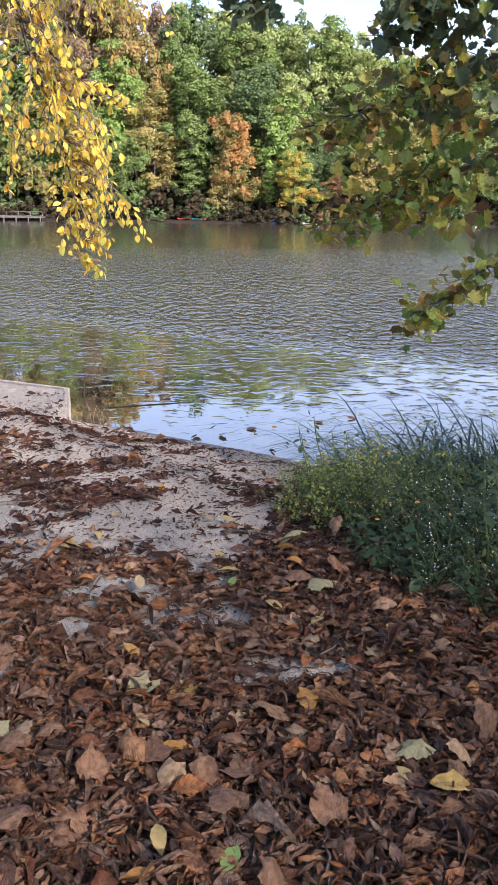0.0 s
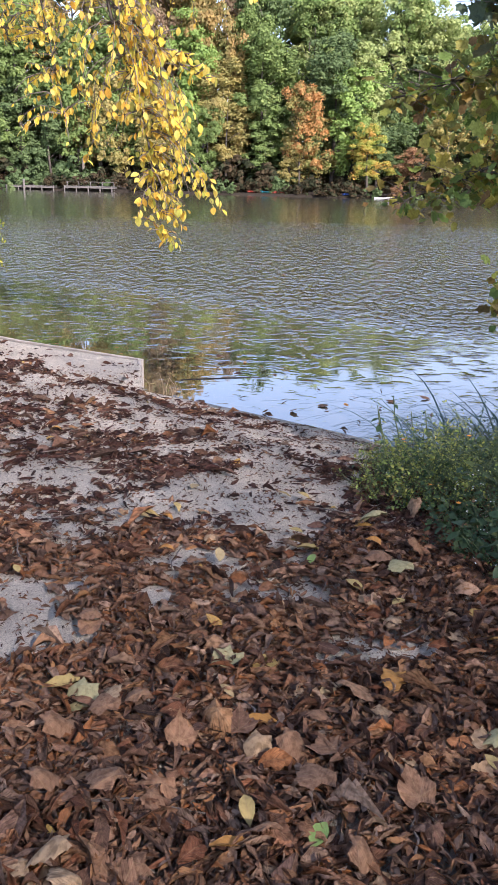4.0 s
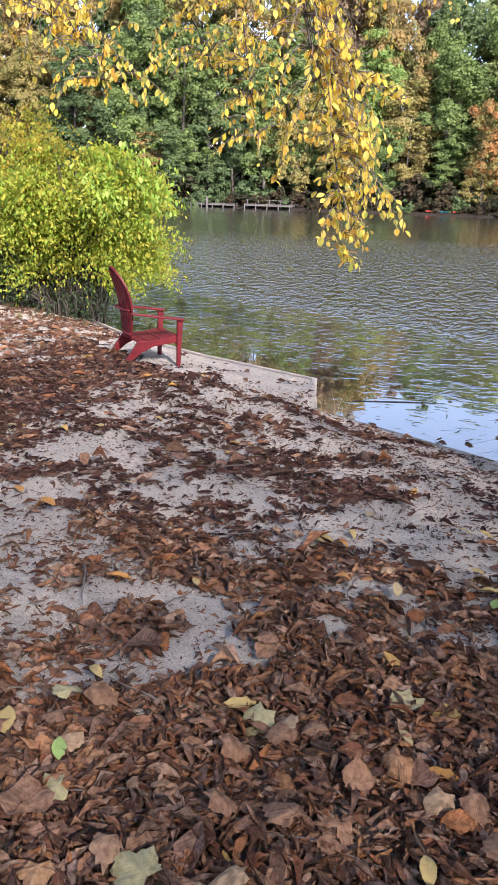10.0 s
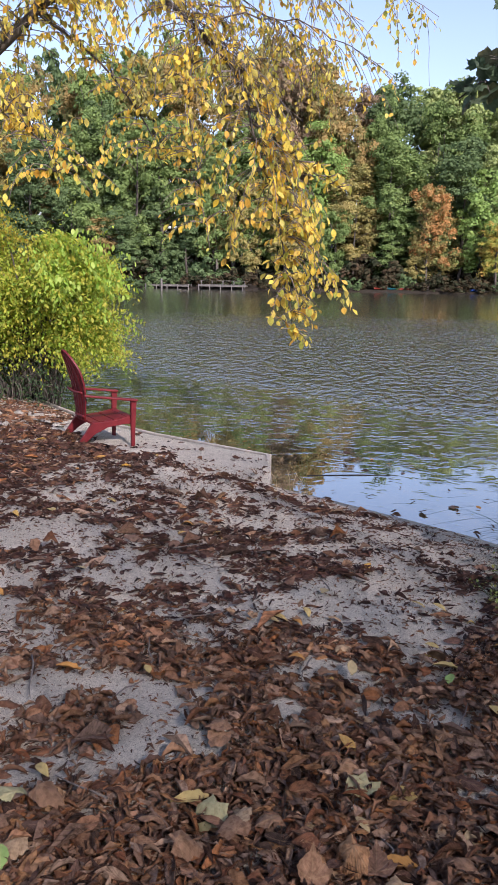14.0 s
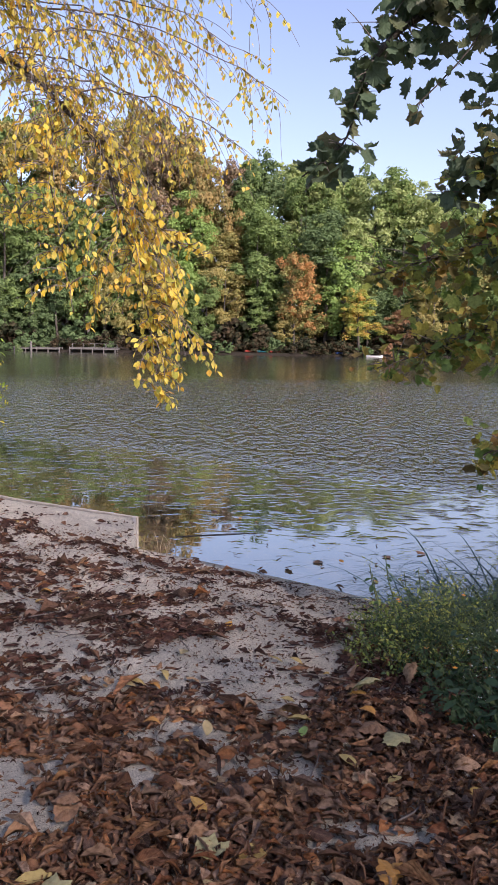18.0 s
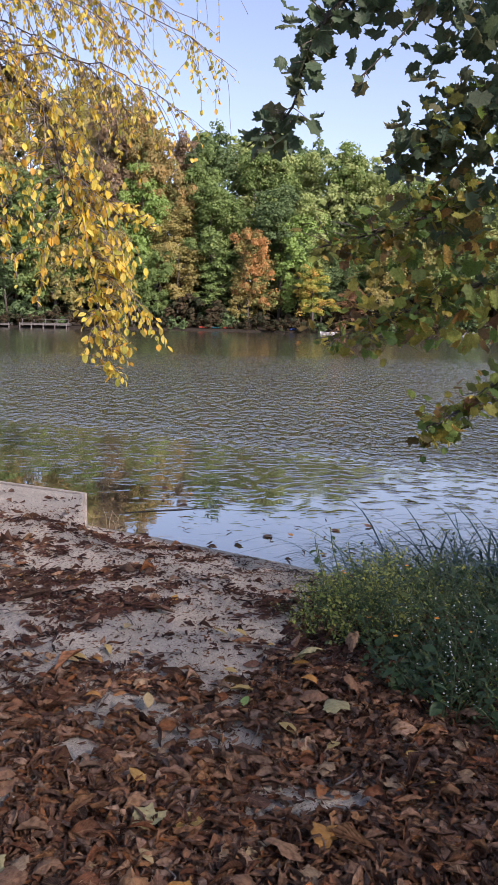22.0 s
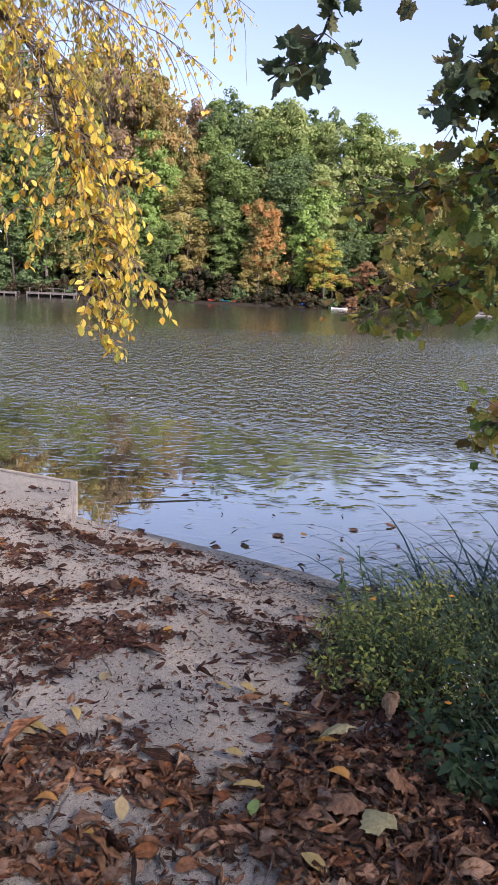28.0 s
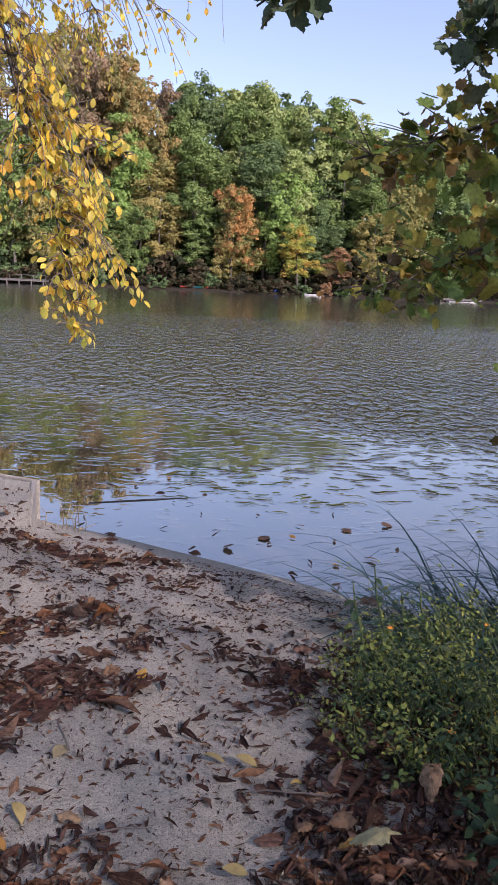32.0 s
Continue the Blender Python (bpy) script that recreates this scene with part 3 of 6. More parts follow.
def tube(bm, pts, radii, sides=6):
    """A tapered round limb along a polyline, added to a bmesh."""
    pts = [Vector(p) for p in pts]
    radii = [float(v) for v in radii]
    rings = []
    for i, (p, r) in enumerate(zip(pts, radii)):
        d = (pts[min(i + 1, len(pts) - 1)] - pts[max(i - 1, 0)]).normalized()
        a = d.orthogonal().normalized() if i == 0 else (prev - d * prev.dot(d)).normalized()
        prev, b = a, d.cross(a)
        rings.append([bm.verts.new(p + r * (math.cos(2 * math.pi * k / sides) * a + math.sin(2 * math.pi * k / sides) * b)) for k in range(sides)])
    for lo, hi in zip(rings, rings[1:]):
        for k in range(sides):
            bm.faces.new((lo[k], lo[(k + 1) % sides], hi[(k + 1) % sides], hi[k]))
    bm.faces.new(rings[-1])
    bm.faces.new(rings[0][::-1])
    for f in bm.faces:
        f.smooth = True


def smooth_line(pts, steps=5):
    """A Catmull-Rom curve through the points."""
    p = [np.array(q, float) for q in pts]
    p = [2 * p[0] - p[1], *p, 2 * p[-1] - p[-2]]
    out = []
    for a, b, c, d in zip(p, p[1:], p[2:], p[3:]):
        for k in range(steps):
            t = k / steps
            out.append(0.5 * (2 * b + (c - a) * t + (2 * a - 5 * b + 4 * c - d) * t * t + (3 * b - a - 3 * c + d) * t ** 3))
    return out + [p[-2]]


def box(bm, lo, hi, bevel=0.0):
    r = bmesh.ops.create_cube(bm, size=1.0)
    bmesh.ops.scale(bm, vec=[b - a for a, b in zip(lo, hi)], verts=r["verts"])
    bmesh.ops.translate(bm, vec=[(a + b) / 2 for a, b in zip(lo, hi)], verts=r["verts"])
    if bevel:
        edges = list({e for v in r["verts"] for e in v.link_edges})
        bmesh.ops.bevel(bm, geom=edges, offset=bevel, segments=2, affect="EDGES", profile=0.6)


def prism(bm, outline, thick, bevel=0.0):
    """A flat outline (list of 3D points in one plane) given a thickness along its normal."""
    vs = [bm.verts.new(p) for p in outline]
    f = bm.faces.new(vs)
    f.normal_update()
    n = f.normal.copy()
    ext = bmesh.ops.extrude_face_region(bm, geom=[f])
    moved = [v for v in ext["geom"] if isinstance(v, bmesh.types.BMVert)]
    bmesh.ops.translate(bm, vec=n * thick, verts=moved)
    if bevel:
        edges = list({e for v in vs + moved for e in v.link_edges})
        bmesh.ops.bevel(bm, geom=edges, offset=bevel, segments=2, affect="EDGES", profile=0.6)
    bmesh.ops.recalc_face_normals(bm, faces=bm.faces[:])


# ---- the lie of the land ----
SHORE_X = [-30, -12, -6, -4.35, -3, -1.25, -0.45, 0.45, 1, 1.5, 2.5, 4, 8, 30]
SHORE_Y = [38, 19, 12.3, 10.7, 9.8, 8.95, 8.5, 7.92, 7.55, 7.15, 6.7, 6.3, 6, 4]
FAR_OFF = 1.3
WALL_FAR, WALL_NEAR = (-1.27, 8.95), (-1.05, 7.62)


def smooth01(v):
    v = np.clip(v, 0, 1)
    return v * v * (3 - 2 * v)


def inland(x, y):
    return (np.interp(x, SHORE_X, SHORE_Y) - y) * 0.86


def lumps(x, y):
    return (0.02 * np.sin(x * 3.1 + 1.3 * y) * np.cos(y * 2.3 - x) + 0.014 * np.sin(x * 7.3 - y * 5.1 + 1 + np.sin(x * 3)) + 0.012 * np.sin(x * 11.7 + 2 * np.sin(y * 4)) * np.cos(y * 13.3))


def ground_z(x, y):
    x, y = np.asarray(x, float), np.asarray(y, float)
    d = inland(x, y)
    dp = np.maximum(d, 0)
    beach = np.where(d > 0, 0.9 * (1 - np.exp(-(dp - 0.2 * (1 - np.exp(-dp / 0.35))) / 2.2)), np.maximum(0.22 * d, -1.2))
    bank = np.where(d > 0.02, 0.37 + 0.5 * (1 - np.exp(-dp / 2.6)), np.maximum(-0.3 + 0.2 * d, -1.2))
    wall_x = np.interp(y, [WALL_NEAR[1], WALL_FAR[1]], [WALL_NEAR[0], WALL_FAR[0]])
    near = smooth01((WALL_NEAR[1] - y) / 1.2)
    half = 0.012 + 0.75 * near
    s = smooth01((wall_x - 0.01 + half * 0.6 - x) / (2 * half) + 0.2)
    z = beach * (1 - s) + bank * s + lumps(x, y) * np.clip(dp * 2, 0, 1)
    shore = 85 * FAR_OFF + 0.8 * np.sin(x * 0.11) + 0.5 * np.sin(x * 0.37 + 2)
    far = np.where(y > shore, 0.3 * smooth01((y - shore) / 0.6) + 9.0 * smooth01((y - shore - 2) / 60) , -1.2 * smooth01((shore - y) / 3))
    return np.where(y > 60, far, z)


def graded(stops):
    """Grid lines: stops of (from, to, step)."""
    out = []
    for a, b, st in stops:
        out += list(np.arange(a, b - 1e-6, st))
    return np.array(out + [stops[-1][1]])


def sheet(name, xs, ys, zf):
    gx, gy = np.meshgrid(xs, ys)
    v = np.stack([gx, gy, zf(gx, gy)], -1).reshape(-1, 3)
    nx, ny = len(xs), len(ys)
    i = (np.arange(ny - 1)[:, None] * nx + np.arange(nx - 1)[None]).ravel()
    loops = np.stack([i, i + 1, i + nx + 1, i + nx], -1).ravel()
    return mesh_from(name, v, loops, np.full(len(i), 4))


gx = graded([(-1500, -300, 300), (-300, -120, 30), (-120, -20, 5), (-20, -8, 0.6), (-8, -1.4, 0.09), (-1.4, -0.95, 0.012), (-0.95, 3, 0.07), (3, 10, 0.5), (10, 120, 5), (120, 300, 30), (300, 1500, 300)])
gy = graded([(-1500, -200, 300), (-200, -30, 20), (-30, -2, 2), (-2, 1.2, 0.2), (1.2, 5, 0.06), (5, 13, 0.05), (13, 20, 0.5), (20, 105, 5), (105, 117, 0.5), (117, 160, 5), (160, 400, 40), (400, 2000, 400)])
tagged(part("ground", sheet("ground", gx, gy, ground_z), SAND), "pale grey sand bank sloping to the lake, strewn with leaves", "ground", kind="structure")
wx = graded([(-1500, -100, 200), (-100, 100, 10), (100, 1500, 200)])
wy = graded([(2, 130, 4)])
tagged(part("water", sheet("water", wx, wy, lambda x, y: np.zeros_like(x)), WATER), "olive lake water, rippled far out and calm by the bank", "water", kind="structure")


# ---- low board wall that holds the sand bank ----
def board_between(a, b, top_a, top_b, bottom, thick):
    bm = bmesh.new()
    a, b = Vector((*a, 0)), Vector((*b, 0))
    n = Vector((-(b - a).y, (b - a).x, 0)).normalized() * thick
    lo = [(p.x, p.y, bottom) for p in (a, b, b + n, a + n)]
    hi = [(a.x, a.y, top_a), (b.x, b.y, top_b), ((b + n).x, (b + n).y, top_b), ((a + n).x, (a + n).y, top_a)]
    vs = [bm.verts.new(p) for p in lo + hi]
    for f in ((3, 2, 1, 0), (4, 5, 6, 7), (0, 1, 5, 4), (1, 2, 6, 5), (2, 3, 7, 6), (3, 0, 4, 7)):
        bm.faces.new([vs[i] for i in f])
    bmesh.ops.bevel(bm, geom=bm.edges[:], offset=0.005, segments=2, affect="EDGES")
    bmesh.ops.recalc_face_normals(bm, faces=bm.faces[:])
    return bm


wall = thing("retaining_wall", "low weathered board wall holding the sand at the water", "wall")
run = [(WALL_FAR[0], WALL_FAR[1]), (-3, 9.83), (-4.35, 10.73), (-6, 12.33), (-9, 15.6)]
for a, b in zip(run, run[1:]):
    part("board", board_between(b, a, 0.385, 0.385, -0.6, 0.05), BOARD, wall)
part("end_board", board_between(WALL_NEAR, (WALL_FAR[0] + 0.005, WALL_FAR[1] - 0.05), 0.45, 0.412, -0.4, 0.04), BOARD, wall, "pale board turned back into the bank")
for x, y in ((-2.1, 9.46), (-3.7, 10.36), (-5.2, 11.62)):
    bm = bmesh.new()
    tube(bm, [(x, y, -0.6), (x, y, 0.36)], [0.05, 0.048], 8)
    part("stake", bm, BOARD, wall)


# ---- red garden chair ----
def garden_chair(at, turn):
    c = thing("garden_chair", "dark red resin garden chair with fan back, facing the lake", "chair", at=at)
    c.rotation_euler = (0, radians(9), turn)
    # back of five slats that fan out to a rounded top
    foot, top = Vector((-0.20, 0, 0.25)), Vector((-0.52, 0, 0.95))
    up = (top - foot).normalized()
    length = (top - foot).length
    fwd = Vector((up.z, 0, -up.x))
    length *= 1.03

    def half_width(s):
        return 0.135 + 0.105 * math.sin(min(s / 0.6, 1.0) * math.pi / 2) if s < 0.6 else 0.24 * max(1 - ((s - 0.6) / 0.405) ** 2, 0.0) ** 0.62

    for k in range(-2, 3):
        bm = bmesh.new()
        rows = []
        for s in (0, 0.12, 0.25, 0.38, 0.5, 0.62, 0.72, 0.81, 0.88, 0.94, 0.98, 1.0):
            w = half_width(s)
            row = []
            for f in (-0.42, -0.2, 0.2, 0.42):
                y = (k + f) / 2.5 * w
                row.append(foot + up * length * s + Vector((0, y, 0)) + fwd * (0.55 * y * y + 0.05 * math.sin(s * math.pi) - 0.03 - 0.03 * max(abs(f) - 0.2, 0)))
            rows.append([bm.verts.new(p) for p in row] + [bm.verts.new(p - fwd * 0.02) for p in reversed(row)])
        for a, b in zip(rows, rows[1:]):
            for i in range(8):
                j = (i + 1) % 8
                bm.faces.new((a[i], a[j], b[j], b[i]))
        bm.faces.new(rows[0][::-1])
        bm.faces.new(rows[-1])
        bmesh.ops.recalc_face_normals(bm, faces=bm.faces[:])
        part("back_slat", bm, RED_RESIN, c)
    for h, half in ((0.05, 0.15), (0.33, 0.25)):
        bm = bmesh.new()
        line = [foot + up * h + Vector((0, y, 0)) + fwd * (0.30 * y * y - 0.045) for y in np.linspace(-half, half, 7)]
        tube(bm, line, [0.014] * 7, 6)
        part("back_rail", bm, RED_RESIN, c)
    # seat slats, dipping to the back and rounded over at the front
    prof = smooth_line([(-0.22, 0.245), (-0.1, 0.255), (0.08, 0.29), (0.24, 0.335), (0.315, 0.35), (0.345, 0.335), (0.35, 0.29)], 6)
    ends = np.linspace(0, len(prof) - 1, 7).astype(int)
    for a0, a1 in zip(ends, ends[1:]):
        bm = bmesh.new()
        rows = []
        for i in np.linspace(a0 + 0.35, a1 - 0.35, 5):
            q = prof[int(i)] * (1 - i % 1) + prof[min(int(i) + 1, len(prof) - 1)] * (i % 1)
            rows.append([bm.verts.new(p) for p in ((q[0], -0.262, q[1]), (q[0], 0.262, q[1]), (q[0] - 0.004, 0.262, q[1] - 0.02), (q[0] - 0.004, -0.262, q[1] - 0.02))])
        for a, b in zip(rows, rows[1:]):
            for i in range(4):
                j = (i + 1) % 4
                bm.faces.new((a[i], a[j], b[j], b[i]))
        bm.faces.new(rows[0][::-1])
        bm.faces.new(rows[-1])
        bmesh.ops.recalc_face_normals(bm, faces=bm.faces[:])
        part("seat_slat", bm, RED_RESIN, c)
    for s in (-1, 1):
        # side rail that runs from the seat front down to the back foot
        bm = bmesh.new()
        pts = [(0.345, 0.335), (0.335, 0.27), (0.20, 0.245), (0.02, 0.205), (-0.13, 0.125), (-0.27, 0.0), (-0.345, 0.0), (-0.27, 0.12), (-0.20, 0.24), (-0.05, 0.255), (0.1, 0.285), (0.26, 0.335)]
        prism(bm, [Vector((x, s * 0.275 - 0.016, z)) for x, z in pts], 0.032, 0.006)
        part("rear_leg", bm, RED_RESIN, c)
        bm = bmesh.new()
        tubepts = [(0.30, 0.53), (0.325, 0.34), (0.375, 0.0)]
        rows = []
        for (x, z), w in zip(tubepts, (0.046, 0.036, 0.026)):
            rows.append([bm.verts.new(p) for p in ((x - w, s * 0.305 - 0.02, z), (x + w * 0.7, s * 0.305 - 0.02, z), (x + w * 0.7, s * 0.305 + 0.02, z), (x - w, s * 0.305 + 0.02, z))])
        for a, b in zip(rows, rows[1:]):
            for i in range(4):
                j = (i + 1) % 4
                bm.faces.new((a[i], a[j], b[j], b[i]))
        bm.faces.new(rows[0][::-1])
        bm.faces.new(rows[-1])
        bmesh.ops.recalc_face_normals(bm, faces=bm.faces[:])
        bmesh.ops.bevel(bm, geom=bm.edges[:], offset=0.006, segments=2, affect="EDGES")
        part("front_leg", bm, RED_RESIN, c)
        bm = bmesh.new()
        outl = [(0.325, 0.255), (0.345, 0.29), (0.34, 0.345), (0.30, 0.36), (0.1, 0.345), (-0.2, 0.305), (-0.33, 0.275), (-0.33, 0.245), (-0.15, 0.255), (0.12, 0.265)]
        prism(bm, [Vector((x, s * y, 0.525 + 0.02 * (x + 0.3))) for x, y in outl], 0.022, 0.008)
        part("armrest", bm, RED_RESIN, c)
    bm = bmesh.new()
    box(bm, (0.305, -0.262, 0.25), (0.33, 0.262, 0.29), 0.006)
    part("front_apron", bm, RED_RESIN, c)
    return c


chair = garden_chair((-3.30, 8.54, 0.535), radians(41))
chair.scale = (0.93, 1.0, 1.08)


# ---- trees across the lake ----
def crown_mesh(name, seed, height, radius, base, clumps, per, size):
    """A crown of many small leaf sprays set in uneven clumps. Unit tree of the given height and radius; base: where the crown starts."""
    r = np.random.RandomState(seed)
    heap = Heap()
    domes = [(np.array([0.0, 0.0, height - radius * 0.55]), radius * 0.55)]
    for j in range(9):
        a, q = r.uniform(0, 6.28), radius * r.uniform(0.25, 0.62)
        domes.append((np.array([math.cos(a) * q, math.sin(a) * q, base + radius * 0.35 + (height - base - radius * 0.9) * (j + r.rand()) / 9]), radius * r.uniform(0.36, 0.56)))
    for _ in range(clumps):
        o, dr = domes[r.randint(len(domes))]
        u = r.normal(size=3)
        u /= np.linalg.norm(u)
        c = o + u * dr * r.uniform(0.55, 0.95) * [1, 1, 1.15]
        cr = radius * r.uniform(0.10, 0.27)
        k = int(per * r.uniform(0.6, 1.3))
        w = r.normal(size=(k, 3))
        w /= np.linalg.norm(w, axis=1)[:, None]
        w[:, 2] = np.where(w[:, 2] < -0.4, -w[:, 2], w[:, 2])
        p = c + w * cr * r.uniform(0.5, 1.12, (k, 1)) * [1, 1, 0.9]
        yaw = np.arctan2(w[:, 1], w[:, 0]) + r.normal(0, 0.4, k)
        tilt = np.arccos(np.clip(w[:, 2], -1, 1)) * 0.85 + r.normal(0, 0.3, k)
        heap.add(RHOMB, p, turns(yaw + math.pi / 2, tilt, r.uniform(-0.35, 0.35, k)), size * r.uniform(0.6, 1.35, (k, 1)))
    return heap.mesh(name)


def airy_mesh(name, seed, height, radius, base, count, size):
    """A loose autumn crown, sparse to let part of the sun through: small leaves strewn through its whole volume,
    thinner towards the top.
    """
    r = np.random.RandomState(seed)
    u = r.normal(size=(count, 3))
    u *= (r.rand(count, 1) ** 0.36) / np.linalg.norm(u, axis=1)[:, None]
    u = u[r.rand(count) < 0.74 - 0.5 * u[:, 2]]
    p = u * [radius, radius, (height - base) / 2] + [0, 0, (height + base) / 2]
    heap, k = Heap(), len(p)
    heap.add(RHOMB, p, turns(r.uniform(0, 6.28, k), r.normal(0, 0.7, k), r.normal(0, 0.7, k)), size * r.uniform(0.6, 1.35, (k, 1)))
    return heap.mesh(name)


def trunk_mesh(name, seed, height, base, rad):
    r = random.Random(seed)
    bm = bmesh.new()
    line, x, y = [], 0.0, 0.0
    for i in range(6):
        line.append((x, y, -0.5 + i * (height * 0.85 + 0.5) / 5))
        x += r.uniform(-0.25, 0.25)
        y += r.uniform(-0.2, 0.2)
    tube(bm, line, [rad * 1.35, rad, rad * 0.85, rad * 0.6, rad * 0.4, rad * 0.15], 7)
    for k in range(5):
        z = base + (height * 0.75 - base) * k / 5
        a = r.uniform(0, 6.28)
        ln = r.uniform(1.5, 3.0)
        i = min(int((z + 0.5) / ((height * 0.85 + 0.5) / 5)), 4)
        o = Vector(line[i])
        o.z = z
        tube(bm, [o, o + Vector((math.cos(a) * ln * 0.5, math.sin(a) * ln * 0.5, ln * 0.4)), o + Vector((math.cos(a) * ln, math.sin(a) * ln, ln * 0.7))], [rad * 0.4, rad * 0.25, rad * 0.08], 5)
    me = bpy.data.meshes.new(name)
    bm.to_mesh(me)
    bm.free()
    return me


BARKS = [BARK_GREY, BARK_DARK, BARK_DARK]
TALL = [(crown_mesh("crown", 10 + i, 22.0, 4.6, 3.4, 170, 105, 0.30), trunk_mesh("trunk", 30 + i, 22.0, 6.0, 0.26)) for i in range(6)]
ROUND = [(crown_mesh("crown", 50 + i, 13.0, 3.6, 1.5, 105, 105, 0.25), trunk_mesh("trunk", 70 + i, 13.0, 2.5, 0.17)) for i in range(5)]
THIN = [(airy_mesh("crown", 110 + i, 22.0, 4.6, 1.2, 40500, 0.081), trunk_mesh("trunk", 120 + i, 22.0, 6.0, 0.085)) for i in range(3)]
BACK = [(crown_mesh("crown", 140 + i, 22.0, 4.6, 3.4, 165, 52, 0.5), TALL[i][1]) for i in range(4)]
LOW = [crown_mesh("foliage", 90 + i, 3.0, 2.2, 0.0, 26, 55, 0.32) for i in range(4)]


def far_tree(kind, i, x, y, height, width, tone, label, rnd):
    crown, trunk = {"tall": TALL, "thin": THIN, "back": BACK, "round": ROUND}[kind][i]
    full, rad = (20.8, 4.6) if kind != "round" else (12.3, 3.6)
    if y > 60:
        x, y, height, width = x * FAR_OFF, y * FAR_OFF, height * (1.34 if x < -4 else 1.24), width * FAR_OFF
    ob = thing("tree", label, "tree", "trees on the far shore", (x, y, float(ground_z(x, y)) - 0.1))
    ob.rotation_euler = (0, 0, rnd.uniform(0, 6.28))
    ob.scale = (width / (2 * rad), width / (2 * rad), height / full)
    for nm, me, m in (("trunk", trunk, BARKS[rnd.randrange(3)]), ("crown", crown, FAR[tone])):
        o = new(nm, me)
        o.parent = ob
        if not me.materials:
            me.materials.append(m)
        o.material_slots[0].link = "OBJECT"
        o.material_slots[0].material = m
    return ob


LABELS = {"pale": "pale green rounded tree on the far shore", "green": "tall green broadleaf tree on the far shore", "bright": "bright green leafy tree on the far bank", "dark": "dark green shaded tree in the far wood",
          "olive": "olive green tree turning yellow on the far shore", "gold": "golden brown autumn tree on the far shore", "brown": "russet brown autumn tree above the far wood",
          "orange": "orange autumn maple at the far water's edge", "mixed": "small green and gold tree at the far water's edge", "yellow": "yellow-green small tree at the far water's edge", "rose": "dusky red small tree on the far bank"}
rnd = random.Random(5)
# trees that can be told apart: kind, x, y, height, width, tone
KNOWN = [("round", 4.4, 89, 11.4, 5.6, "orange"), ("round", 3.2, 89.5, 6.0, 4.2, "olive"), ("tall", 0.2, 92, 15.8, 8.5, "green"), ("round", 10.2, 91, 13.4, 7.6, "bright"), ("round", 11.4, 87.6, 7.2, 5.6, "mixed"),
         ("tall", -7.6, 95, 22.0, 7.5, "gold"), ("round", -4.0, 94, 18.0, 6.5, "gold"), ("tall", -13.0, 96, 23.5, 8.5, "brown"), ("tall", -3.2, 103, 21.5, 7.5, "brown"), ("tall", 1.0, 100, 23.0, 9.0, "dark"),
         ("tall", 7.5, 100, 22.5, 9.5, "green"), ("tall", 15.0, 98, 20.6, 10.0, "pale"), ("tall", 19.5, 98, 19.4, 9.0, "pale"), ("tall", 11.5, 101, 21.0, 8.5, "pale"), ("round", 16.5, 89, 5.0, 4.4, "rose"),
         ("round", 24.5, 91, 12.5, 6.5, "yellow"), ("round", -20.0, 92, 14.5, 7.5, "green"), ("tall", -27.0, 93, 17.5, 9.0, "green"), ("tall", -35.0, 94, 19.0, 9.0, "dark"),
         ("round", -11.5, 90, 9.5, 6.5, "olive"), ("round", -16.0, 91, 11.0, 6.0, "olive"), ("round", -31.0, 89, 8.0, 6.5, "dark"), ("round", 20.5, 90, 9.0, 6.0, "olive"),
         ("round", 29.0, 90, 10.0, 7.0, "green"), ("round", 34.0, 92, 11.5, 6.5, "yellow"), ("round", -6.0, 89.5, 8.0, 4.6, "green"), ("round", 14.2, 93, 10.5, 5.0, "dark")]
for n, (kind, x, y, hh, w, tone) in enumerate(KNOWN):
    far_tree(kind, n % (6 if kind == "tall" else 5), x, y, hh, w, tone, LABELS[tone], rnd)
# the wood behind them
for row, (y0, hh, step, tones) in enumerate(((93.5, 15.5, 5.2, ["green", "dark", "olive", "green", "bright"]), (99, 21.5, 5.6, ["green", "dark", "olive", "green", "gold"]), (107, 22.5, 6.0, ["green", "olive", "dark", "brown"]), (117, 22.0, 6.6, ["green", "dark", "olive"]))):
    x = -82.0 + row * 2
    while x < 66:
        k = 1.0 + 0.14 * smooth01(np.array((-4.0 - x) / 10.0)) - 0.22 * smooth01(np.array((x - 16.0) / 10.0))
        tone = rnd.choice(["gold", "brown", "olive", "gold"]) if -22 < x < -5 and row else rnd.choice(["green", "pale", "green", "dark"] if x > -2 else tones)
        far_tree("back" if row > 1 else "tall", rnd.randrange(4), x + rnd.uniform(-1.8, 1.8), y0 + rnd.uniform(-2.5, 2.5), hh * float(k) * rnd.uniform(0.86, 1.05), rnd.uniform(7.0, 9.5), tone, LABELS[tone], rnd)
        x += step
# smaller trees that fill the edge of the wood
x = -70.0
while x < 74:
    tone = rnd.choice(["dark", "green", "olive", "dark", "green", "gold" if x < 0 else "yellow"])
    far_tree("round", rnd.randrange(5), x, rnd.uniform(90.5, 93.5), rnd.uniform(7.0, 11.5), rnd.uniform(5.5, 7.5), tone, LABELS[tone], rnd)
    x += rnd.uniform(3.2, 5.4)
